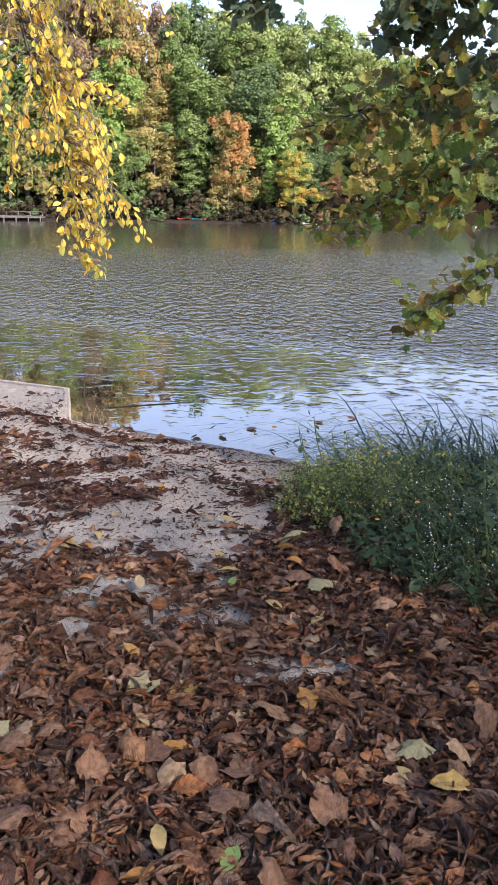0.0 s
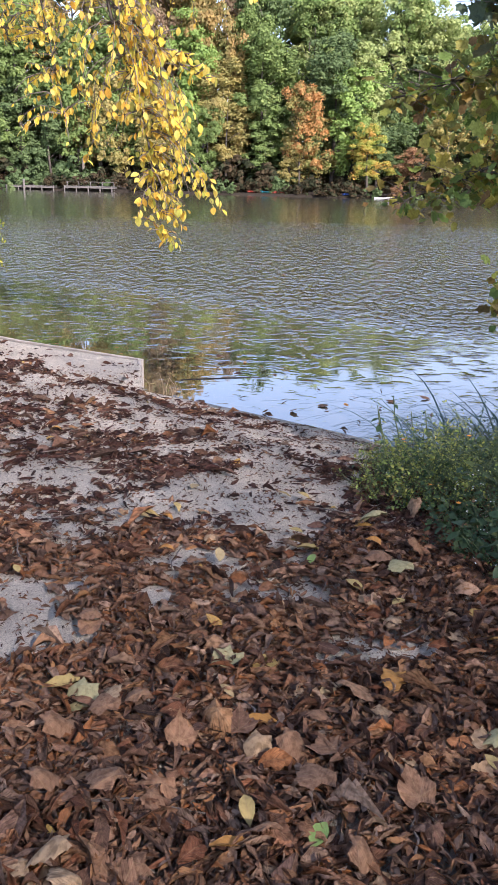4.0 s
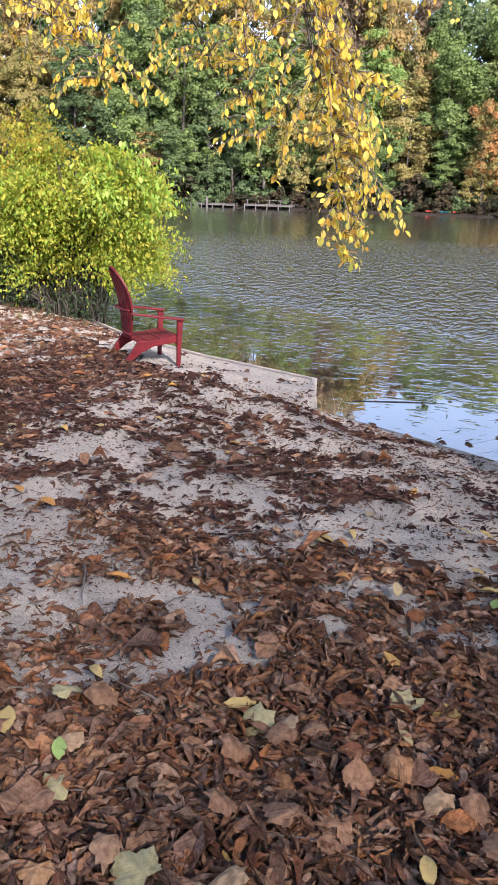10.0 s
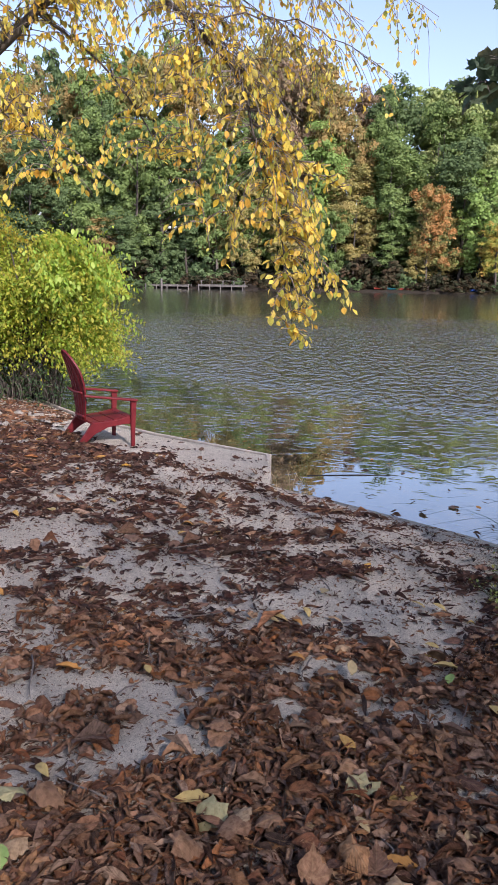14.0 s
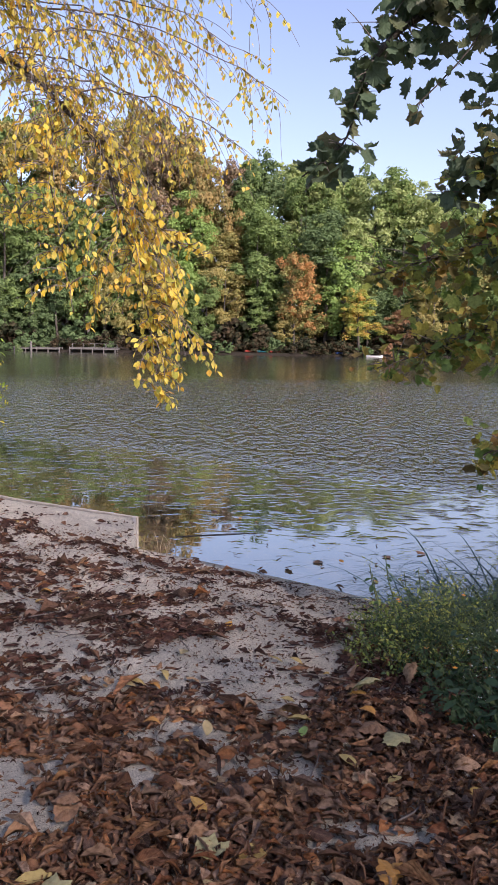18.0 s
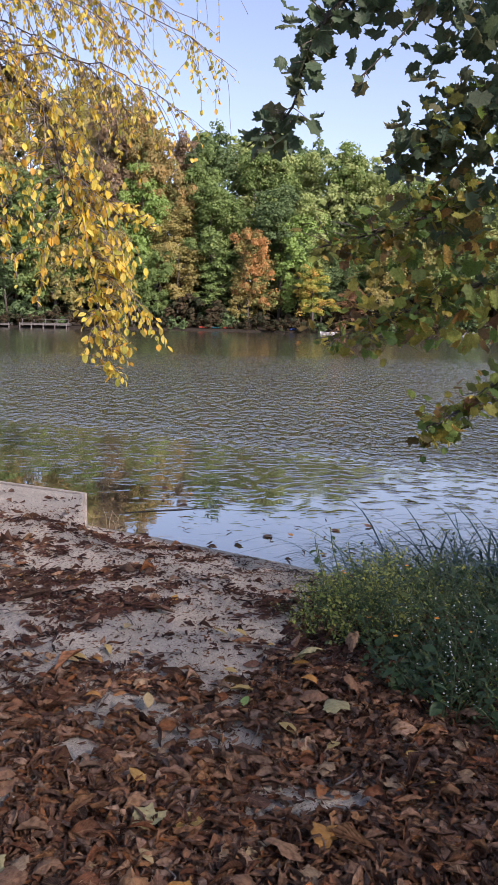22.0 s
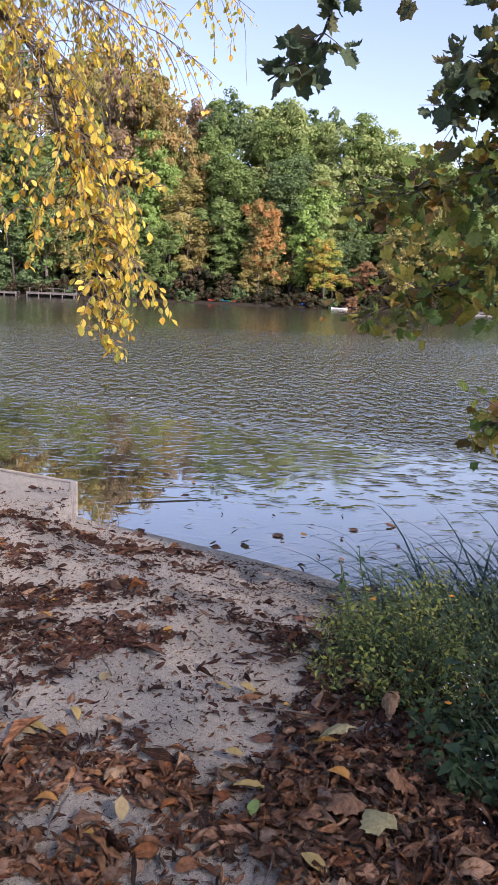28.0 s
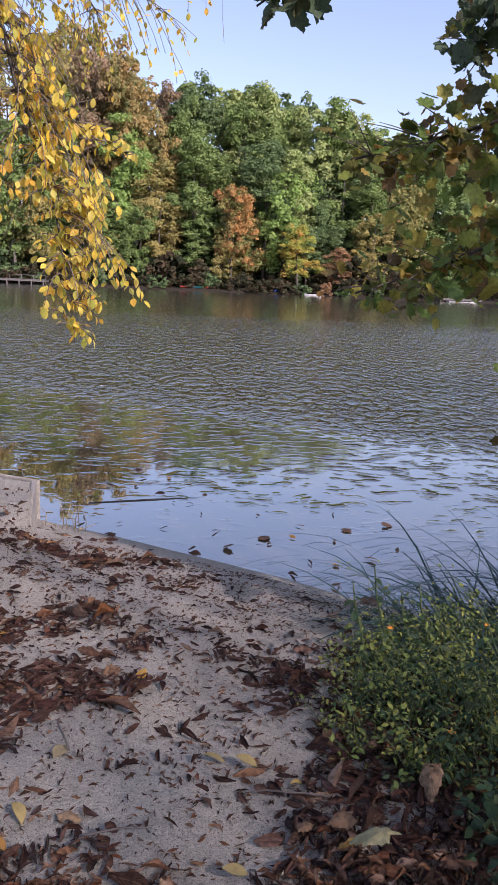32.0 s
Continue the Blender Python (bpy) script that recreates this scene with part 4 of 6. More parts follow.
# unseen wood added behind the beach, so that its shade lies on the sand
for k in range(-16, 21, 4):
    px, py = SUN_FROM.x * 13 + 0.6 * k + rnd.uniform(-1, 1), SUN_FROM.y * 13 + 0.8 * k + rnd.uniform(-1, 1)
    ob = far_tree("thin", rnd.randrange(3), px, py, rnd.uniform(15.8, 17.0), rnd.uniform(7.5, 9.0), "green", "tall green tree out of view, added to shade the beach", rnd)
    ob["group"] = "trees behind the beach"
# two small trees out of view, added to shade the litter on the right
ob = far_tree("thin", 1, 4.5, -0.8, 5.0, 2.6, "green", "small unseen tree added to shade the right of the bank", rnd)
ob["group"] = "trees behind the beach"
ob = far_tree("thin", 2, 4.2, -2.4, 5.8, 2.7, "green", "young unseen tree added to shade the near litter", rnd)
ob["group"] = "trees behind the beach"
# bushes and saplings along the far bank
x = -62.0
while x < 66:
    ob = new("shrub", LOW[rnd.randrange(4)])
    if not ob.data.materials:
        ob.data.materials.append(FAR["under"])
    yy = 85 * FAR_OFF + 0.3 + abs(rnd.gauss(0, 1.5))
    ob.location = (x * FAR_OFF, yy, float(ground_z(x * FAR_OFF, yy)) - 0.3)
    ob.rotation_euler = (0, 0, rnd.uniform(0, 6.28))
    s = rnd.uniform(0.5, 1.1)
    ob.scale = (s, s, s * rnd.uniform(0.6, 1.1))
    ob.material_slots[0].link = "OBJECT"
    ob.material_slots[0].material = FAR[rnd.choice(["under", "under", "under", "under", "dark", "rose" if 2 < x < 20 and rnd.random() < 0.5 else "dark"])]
    tagged(ob, "low shaded shrub on the far bank", "shrub", "shrubs along the far bank")
    x += rnd.uniform(0.8, 1.9)
# taller dark shrubs added to fill the shaded gaps between the far trunks
x = -60.0
while x < 62:
    ob = new("shrub", LOW[rnd.randrange(4)])
    yy = rnd.uniform(115.0, 121.0)
    ob.location = (x * FAR_OFF, yy, float(ground_z(x * FAR_OFF, yy)) - 0.3)
    ob.rotation_euler = (0, 0, rnd.uniform(0, 6.28))
    s = rnd.uniform(1.1, 1.9)
    ob.scale = (s, s, s * rnd.uniform(0.7, 1.1))
    ob.material_slots[0].link = "OBJECT"
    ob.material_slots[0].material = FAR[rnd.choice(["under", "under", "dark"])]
    tagged(ob, "tall shrub under the far trees, darkened for their shade", "shrub", "shrubs under the far trees")
    x += rnd.uniform(1.5, 2.6)

x = -66.0
while x < 66:
    ob = new("shrub", LOW[rnd.randrange(4)])
    yy = rnd.uniform(125.0, 133.0)
    ob.location = (x * FAR_OFF, yy, float(ground_z(x * FAR_OFF, yy)) - 0.3)
    ob.rotation_euler = (0, 0, rnd.uniform(0, 6.28))
    s = rnd.uniform(1.8, 2.6)
    ob.scale = (s, s, s * rnd.uniform(0.9, 1.3))
    ob.material_slots[0].link = "OBJECT"
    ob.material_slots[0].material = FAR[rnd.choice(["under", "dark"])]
    tagged(ob, "tall shrub deep in the far wood, darkened for its shade", "shrub", "shrubs under the far trees")
    x += rnd.uniform(1.6, 2.6)


# ---- the golden tree whose branches hang over the water ----
def hang(r, start, lean, length, drop, step=0.07, rise=0.35):
    """A thin shoot that sets out sideways and bends down under its weight: its points."""
    p, d, out = np.array(start, float), np.array([lean[0], lean[1], rise + 0.3 * r.rand()]), []
    d /= np.linalg.norm(d)
    for _ in range(int(length / step)):
        out.append(p.copy())
        d = d + np.array([r.normal(0, 0.07), r.normal(0, 0.07), -drop])
        d /= np.linalg.norm(d)
        p = p + d * step
    return out


def leaves_along(heap, r, tmpl, pts, size, chance=0.9, droop=1.0, from_=0.0):
    k = [i for i in range(int(len(pts) * from_), len(pts)) if r.rand() < chance]
    if not k:
        return
    pos = np.array([pts[i] for i in k]) + r.normal(0, 0.012, (len(k), 3))
    heap.add(tmpl, pos, turns(r.uniform(0, 6.28, len(k)), -droop + r.normal(0, 0.45, len(k)), r.normal(0, 0.7, len(k))), size * r.uniform(0.65, 1.25, (len(k), 1)))


def golden_tree():
    r = np.random.RandomState(21)
    tree = thing("overhanging_tree", "golden yellow tree with branches hanging over the water", "tree", at=(-9.6, 12.2, 0))
    o = Vector(tree.location)
    def local(pts):
        return [Vector(p) - o for p in pts]
    bm = bmesh.new()
    tube(bm, local([(-9.6, 12.2, -0.4), (-9.55, 12.2, 1.2), (-9.3, 12.2, 2.8), (-8.8, 12.1, 4.4)]), [0.24, 0.20, 0.18, 0.15], 10)
    trunk = part("trunk", bm, BARK_DARK, tree)
    limbs = {
        "top": ([(-6.2, 12.0, 7.0), (-5.0, 11.7, 7.6), (-3.6, 11.7, 7.7), (-2.3, 11.8, 7.4), (-1.2, 11.9, 7.2)], 0.035, 0.005),
        "rise": ([(-8.8, 12.1, 4.35), (-7.6, 12.0, 4.9), (-6.3, 12.0, 5.63), (-5.5, 12.0, 6.23), (-4.6, 12.0, 7.0), (-3.6, 12.1, 7.6)], 0.10, 0.035),
        "main": ([(-6.2, 12.05, 5.75), (-5.1, 12.0, 6.5), (-4.1, 12.0, 6.62), (-3.4, 12.0, 6.38), (-2.76, 12.0, 5.82), (-2.25, 12.0, 5.25), (-2.03, 12.0, 4.45), (-1.72, 12.0, 3.6), (-1.50, 12.0, 2.5), (-1.36, 12.0, 1.42)], 0.06, 0.003),
    }
    limbs.update({
        "side": ([(-2.1, 12.0, 4.75), (-1.6, 12.0, 4.35), (-1.1, 12.0, 3.95), (-0.66, 12.0, 3.72)], 0.014, 0.003),
        "low": ([(-7.0, 12.0, 5.2), (-6.0, 11.6, 4.9), (-5.2, 11.5, 4.4), (-4.9, 11.5, 3.8)], 0.03, 0.004),
        "back": ([(-5.4, 12.0, 6.3), (-4.6, 12.5, 5.7), (-3.9, 12.6, 4.8), (-3.6, 12.6, 4.1)], 0.025, 0.004),
        "inner": ([(-2.9, 12.0, 5.95), (-3.0, 11.8, 5.0), (-2.85, 11.8, 4.0), (-2.7, 11.8, 3.0)], 0.02, 0.003),
        "over": ([(-7.9, 12.0, 4.8), (-7.2, 11.0, 6.4), (-6.0, 10.6, 6.9), (-4.9, 10.6, 6.6), (-4.2, 10.7, 5.9)], 0.04, 0.004),
    })
    lines = {}
    for nm, (pts, r0, r1) in limbs.items():
        line = smooth_line(pts, 4)
        lines[nm] = line
        bm = bmesh.new()
        tube(bm, local(line), list(np.linspace(r0, r1, len(line))), 7)
        part("branch", bm, BARK_DARK, trunk)
    gold, twigs = Heap(), bmesh.new()

    def shoots(line, lo, hi, count, length, drop, lean_x, size, chance, spread=0.35, leaf_from=0.1, rise=0.35, wander=0.8, thick=0.009):
        for _ in range(count):
            s = lo + (hi - lo) * r.rand()
            a = line[int(s * (len(line) - 1))]
            lean = (r.normal(lean_x, wander), r.normal(0, spread))
            pts = hang(r, a, lean, length * r.uniform(0.5, 1.3), drop * r.uniform(0.7, 1.4), rise=rise)
            if len(pts) < 4:
                continue
            tube(twigs, local(pts[::3] + [pts[-1]]), list(np.linspace(thick, 0.0035, len(pts[::3]) + 1)), 4)
            leaves_along(gold, r, OVATE, [p - np.array(o) for p in pts], size, min(chance * r.choice([0.25, 0.8, 1.35, 1.8]), 1.0), 1.15, leaf_from)

    shoots(lines["main"], 0.38, 0.88, 130, 1.35, 0.145, 0.45, 0.125, 0.62, 0.35, 0.5, 0.0, 0.65)
    shoots(lines["main"], 0.35, 0.74, 90, 1.0, 0.15, 0.4, 0.09, 0.08, 0.35, 0.6, 0.0, 0.5, 0.006)
    shoots(lines["main"], 0.72, 1.0, 85, 0.45, 0.16, 0.25, 0.125, 0.95, 0.3, 0.2, 0.1, 0.45)
    shoots(lines["main"], 0.86, 1.0, 40, 0.38, 0.2, 0.1, 0.125, 1.0, 0.3, 0.15, -0.2, 0.55)
    shoots(lines["main"], 0.55, 0.95, 75, 0.8, 0.19, 0.3, 0.125, 0.8, 0.35, 0.45, 0.0, 0.45)
    shoots(lines["main"], 0.05, 0.45, 110, 1.3, 0.12, 0.1, 0.10, 0.42)
    # thin upper boughs that fan out over the water, with short side shoots
    for k, (ex, ez, sx, sz) in enumerate(((0.55, 6.05, -3.9, 7.4), (0.1, 6.7, -4.2, 7.7), (-0.5, 5.9, -3.6, 7.0), (-0.9, 6.6, -4.6, 7.5), (-1.5, 5.95, -4.2, 6.75), (0.35, 7.3, -4.0, 7.9), (-0.7, 7.4, -5.0, 7.9), (-1.9, 6.9, -5.4, 7.2), (-0.2, 5.3, -3.0, 6.2), (-2.4, 7.7, -6.0, 7.6), (-1.0, 5.4, -3.3, 6.35))):
        mid = ((ex + sx) / 2 + 0.2, 12.0 + 0.25 * math.sin(k * 2.1), (ez + sz) / 2 + 0.30 + 0.1 * math.sin(k * 1.3))
        line = smooth_line([(sx, 12.05, sz), mid, (ex, 12.0 + 0.4 * math.sin(k * 2.1), ez)], 8)
        line = [p + r.normal(0, 0.02, 3) for p in line]
        tube(twigs, local(line), list(np.linspace(0.016, 0.004, len(line))), 5)
        shoots(line, 0.1, 1.0, 50, 0.95, 0.055, 0.5, 0.085, 0.5, 0.5, 0.15, -0.85, 0.55, 0.005)
        leaves_along(gold, r, OVATE, [p - np.array(o) for p in line], 0.08, 0.5, 1.05, 0.4)
    shoots(lines["top"], 0.0, 0.5, 90, 1.3, 0.08, 0.1, 0.105, 0.6, 0.6, 0.15, 0.0)
    shoots(lines["side"], 0.3, 1.0, 34, 0.42, 0.12, 0.4, 0.125, 0.75, 0.35, 0.3, 0.1)
    shoots(lines["rise"], 0.2, 1.0, 120, 1.5, 0.11, 0.0, 0.108, 0.6, 0.6)
    shoots(lines["low"], 0.1, 1.0, 60, 1.0, 0.14, 0.1, 0.115, 0.8, 0.5)
    shoots(lines["back"], 0.1, 1.0, 56, 1.0, 0.14, 0.1, 0.105, 0.75, 0.5)
    shoots(lines["inner"], 0.1, 1.0, 70, 0.8, 0.14, -0.2, 0.105, 0.7, 0.5)
    shoots(lines["over"], 0.3, 1.0, 75, 1.0, 0.13, 0.2, 0.12, 0.75, 0.5)
    tagged(part("fine_branching", twigs, TWIG, tree), kind="stuff")
    part("crown", gold.mesh("crown"), DROOP_YELLOW, tree, "golden leaves hanging in loose strands")


golden_tree()


# ---- the sycamore overhead ----
def sycamore():
    r = np.random.RandomState(33)
    tree = thing("sycamore_tree", "dark sycamore reaching over the bank, leaves turning brown", "tree", at=(6.2, 0.4, 0.7))
    o = np.array(tree.location)
    bm = bmesh.new()
    tube(bm, [(0, 0, -0.5), (0, 0.05, 1.0), (-0.1, 0.1, 3.0), (-0.3, 0.3, 5.2), (-0.6, 0.3, 7.0)], [0.42, 0.34, 0.30, 0.24, 0.12], 12)
    trunk = part("trunk", bm, BARK_PALE, tree)
    limbs = [
        [(5.9, 0.8, 5.6), (4.4, 3.4, 6.0), (2.9, 5.9, 5.5), (1.95, 6.3, 5.2), (1.35, 6.3, 5.0), (1.05, 6.3, 4.75), (0.90, 6.35, 4.45), (0.82, 6.4, 4.13), (0.64, 6.4, 3.95), (0.47, 6.4, 3.82)],
        [(6.0, 0.7, 5.0), (4.4, 4.0, 5.2), (3.2, 6.0, 4.7), (2.5, 6.4, 4.3), (2.0, 6.4, 3.95), (1.75, 6.45, 3.65)],
        [(6.1, 0.7, 4.2), (4.4, 4.3, 4.3), (3.1, 6.0, 3.9), (2.35, 6.5, 3.5), (1.7, 6.5, 3.25), (1.02, 6.5, 3.05)],
        [(6.1, 0.6, 3.6), (4.3, 3.8, 3.3), (3.0, 4.9, 2.6), (2.3, 5.15, 2.2), (1.9, 5.15, 1.9), (1.68, 5.15, 1.78)],
    ]
    limbs += [
        [(5.9, 0.7, 5.9), (4.5, 3.2, 6.7), (3.2, 6.0, 5.9), (2.3, 6.2, 5.4), (1.6, 6.2, 5.15), (1.1, 6.2, 5.1)],
        [(6.1, 0.7, 4.0), (4.6, 4.3, 3.8), (3.2, 6.0, 3.1), (2.3, 6.5, 2.75), (1.7, 6.5, 2.5), (1.15, 6.5, 2.3)],
        [(1.9, 6.3, 5.18), (1.75, 6.2, 4.8), (1.5, 6.2, 4.5), (1.30, 6.2, 4.3)],
        [(5.6, 0.7, 6.2), (6.8, 1.6, 7.0), (8.2, 2.4, 7.3)],
        [(5.8, 0.9, 5.2), (7.4, 1.2, 5.8), (9.0, 1.2, 6.2)],
        [(5.9, 0.2, 5.6), (7.0, -0.6, 6.8), (7.8, -1.2, 7.2)],
    ]
    lines = []
    for pts in limbs:
        line = smooth_line(pts, 4)
        lines.append(line)
        bm = bmesh.new()
        tube(bm, [Vector(p - o) for p in line], [0.07 * (1 - s) ** 2 + 0.006 for s in np.linspace(0.85 if pts[0][0] < 3 else 0, 1, len(line))], 6)
        part("branch", bm, BARK_DARK, trunk)
    upper, low, twigs = Heap(), Heap(), bmesh.new()

    def spray(line, lo, hi, count, length, heap, size, per, droop=0.8):
        for _ in range(count):
            a = line[int((lo + (hi - lo) * r.rand()) * (len(line) - 1))]
            d = r.normal(size=3) * [1.0, 1.0, 0.6]
            d /= np.linalg.norm(d)
            ln = length * r.uniform(0.4, 1.2)
            pts = [a + d * ln * k / 4 + np.array([0, 0, -0.10 * ln * (k / 4) ** 2]) for k in range(5)]
            tube(twigs, [Vector(p - o) for p in pts], [0.006, 0.005, 0.004, 0.003, 0.002], 4)
            for k in range(per):
                p = pts[1 + r.randint(4)] - o + r.normal(0, 0.05, 3)
                heap.add((PALM, PALM_B, PALM_C)[r.randint(3)], p[None], turns(r.uniform(0, 6.28, 1), -droop + r.normal(0, 0.5, 1), r.normal(0, 0.5, 1)), size * r.uniform(0.55, 1.2))

    spray(lines[0], 0.55, 1.0, 38, 0.16, upper, 0.155, 2)
    spray(lines[4], 0.5, 1.0, 44, 0.26, upper, 0.15, 3)
    spray(lines[0], 0.35, 0.6, 16, 0.4, upper, 0.15, 3)
    spray(lines[6], 0.25, 0.75, 4, 0.12, upper, 0.10, 1)
    spray(lines[6], 0.9, 1.0, 3, 0.10, upper, 0.15, 1)
    spray(lines[1], 0.56, 1.0, 64, 0.34, upper, 0.14, 3)
    spray(lines[2], 0.55, 1.0, 105, 0.36, low, 0.09, 3, 0.6)
    spray(lines[5], 0.55, 1.0, 95, 0.32, low, 0.09, 3, 0.7)
    spray(lines[3], 0.62, 1.0, 34, 0.24, low, 0.095, 4)
    # the thick of the foliage between the limbs
    n = 850
    p = np.stack([1.3 + 3.0 * r.rand(n) ** 0.8, r.uniform(5.7, 7.3, n), r.uniform(2.35, 5.4, n)], -1)
    keep = np.where(p[:, 2] > 3.4, p[:, 0] > 1.68 + 0.22 * np.abs(p[:, 2] - 4.0), p[:, 0] > 1.45 + 0.3 * np.abs(p[:, 2] - 2.8))
    p = p[keep]
    split = p[:, 2] > 3.4 + 0.25 * r.normal(size=len(p))
    for q, heap in ((p[split], upper), (p[~split], low)):
        for j in range(3):
            s = q[j::3]
            heap.add((PALM, PALM_B, PALM_C)[j], s - o, turns(r.uniform(0, 6.28, len(s)), -0.8 + r.normal(0, 0.5, len(s)), r.normal(0, 0.5, len(s))), 0.14 * r.uniform(0.6, 1.25, (len(s), 1)))
    n = 300
    p = np.stack([r.uniform(1.35, 2.5, n), r.uniform(5.9, 7.0, n), r.uniform(2.3, 4.3, n)], -1)
    p = p[p[:, 0] > 1.4 + 0.35 * np.maximum(p[:, 2] - 3.1, 0) + 0.3 * np.maximum(2.7 - p[:, 2], 0)]
    for j in range(3):
        s = p[j::3]
        low.add((PALM, PALM_B, PALM_C)[j], s - o, turns(r.uniform(0, 6.28, len(s)), -0.9 + r.normal(0, 0.5, len(s)), r.normal(0, 0.5, len(s))), 0.10 * r.uniform(0.6, 1.25, (len(s), 1)))
    # the solid upper mass, and the boughs that hang along the top
    for count, x0, x1, z0, z1, size in ((230, 1.85, 2.9, 2.9, 5.5, 0.13), (190, 1.05, 2.9, 4.6, 5.5, 0.135)):
        p = np.stack([r.uniform(x0, x1, count), r.uniform(6.0, 7.0, count), r.uniform(z0, z1, count)], -1)
        ragged = 0.16 * np.sin(p[:, 2] * 7.3) + 0.12 * np.sin(p[:, 2] * 17.0 + 1)
        if z0 > 4:
            p = p[p[:, 2] > 4.62 + 0.55 * np.clip(1.75 - p[:, 0], 0, 1) + 0.12 * np.sin(p[:, 0] * 11)]
        else:
            p = p[p[:, 0] > x0 + 0.12 + ragged]
        for j in range(3):
            s = p[j::3]
            upper.add((PALM, PALM_B, PALM_C)[j], s - o, turns(r.uniform(0, 6.28, len(s)), -0.9 + r.normal(0, 0.5, len(s)), r.normal(0, 0.5, len(s))), size * r.uniform(0.6, 1.25, (len(s), 1)))
    # the crown above and behind
    n = 800
    u = r.normal(size=(n, 3))
    u /= np.linalg.norm(u, axis=1)[:, None]
    p = np.array([8.0, 1.4, 6.6]) + u * (r.rand(n, 1) ** 0.4) * [2.4, 3.4, 1.8]
    p = p[~((p[:, 1] > 2.6 * np.abs(p[:, 0]) - 1.2) & (p[:, 1] > 1.0))]
    for j in range(3):
        s = p[j::3]
        upper.add((PALM, PALM_B, PALM_C)[j], s - o, turns(r.uniform(0, 6.28, len(s)), r.normal(-0.3, 0.5, len(s)), r.normal(0, 0.5, len(s))), 0.088 * r.uniform(0.7, 1.3, (len(s), 1)))
    tagged(part("fine_branching", twigs, TWIG, tree), kind="stuff")
    part("crown", upper.mesh("crown"), SYC_GREEN, tree, "dark green lobed leaves")
    part("lower_crown", low.mesh("lower_crown"), SYC_LOW, tree, "lobed leaves turning yellow and brown")


sycamore()


# ---- the bright bushes at the water's edge ----
def bush(name, label, at, rx, ry, height, count, size, material, seed, droop=1.0, rim=0.35, low=0.1, hollow=False):
    r = np.random.RandomState(seed)
    tips_heap = Heap()
    b = thing(name, label, "bush", "bushes by the chair", (at[0], at[1], float(ground_z(at[0], at[1]))))
    stems, heap = bmesh.new(), Heap()
    tips = []
    for _ in range(80):
        a, q = r.uniform(0, 6.28), r.uniform(0.35, 1.0)
        end = np.array([math.cos(a) * rx * q, math.sin(a) * ry * q, height * (1.0 - rim * q ** 2) * r.uniform(low, 1.0) ** 0.7])
        base = np.array([math.cos(a), math.sin(a), 0]) * 0.25 * r.rand()
        mid = base * 0.5 + end * 0.5 + np.array([0, 0, 0.22 * height])
        line = smooth_line([base, mid, end, end * [1.12, 1.12, 1] + [0, 0, -0.25]], 4)
        tube(stems, [Vector(p) for p in line], list(np.linspace(0.02, 0.004, len(line))), 5)
        tips.append(line)
    tagged(part("stem_growth", stems, BARK_DARK, b), kind="stuff")
    k = 0
    while k < count:
        line = tips[r.randint(len(tips))]
        i = r.randint(3, len(line))
        a = line[i]
        out = np.array([a[0], a[1]]) / max(math.hypot(a[0], a[1]), 0.1)
        pts = hang(r, a + r.normal(0, 0.05, 3), out * 0.9 + r.normal(0, 0.55, 2), r.uniform(0.35, 1.0), 0.085, 0.06, 0.1)
        up = a[2] / height
        if hollow and up < 0.3 and a[0] < 0.35 and r.rand() < 0.25:
            k += 1
            continue
        if hollow and up > 0.62 and a[0] > 0.5 and r.rand() < 0.4:
            leaves_along(tips_heap, r, OVATE, pts, size * 1.25, 0.6, 1.2)
        else:
            leaves_along(heap, r, LEAFLET, pts, size * (1.0 if not hollow else 0.72 + 0.4 * min(max(up, 0), 1)), 0.9, droop)
        k += len(pts)
    part("foliage", heap.mesh("foliage"), material, b)
    if hollow:
        part("spray", tips_heap.mesh("spray"), BUSH_PALE, b, "large pale green drooping leaves")


bush("bush", "lime green bush with drooping leaves by the water", (-5.65, 12.1), 1.35, 1.15, 3.6, 52000, 0.074, BUSH_LIME, 3, 0.75, 0.10, 0.32, True)
bush("bush", "yellowing bush standing behind the red chair", (-7.9, 12.9), 1.7, 1.3, 3.3, 34000, 0.06, BUSH_GOLD, 4, 0.75, 0.2, 0.2)


# low foliage added in dark green for the shaded hollows under the bushes
bush("bush", "low dark green bush filling the shaded foot of the yellow ones", (-7.0, 12.0), 1.3, 1.0, 1.2, 7000, 0.05, SHRUB_GREEN, 5, 0.8, 0.3)
bush("bush", "low shoots, dark for the shade under the lime green bush", (-5.9, 11.6), 0.9, 0.6, 0.7, 2500, 0.045, SHRUB_GREEN, 6, 0.8, 0.3)


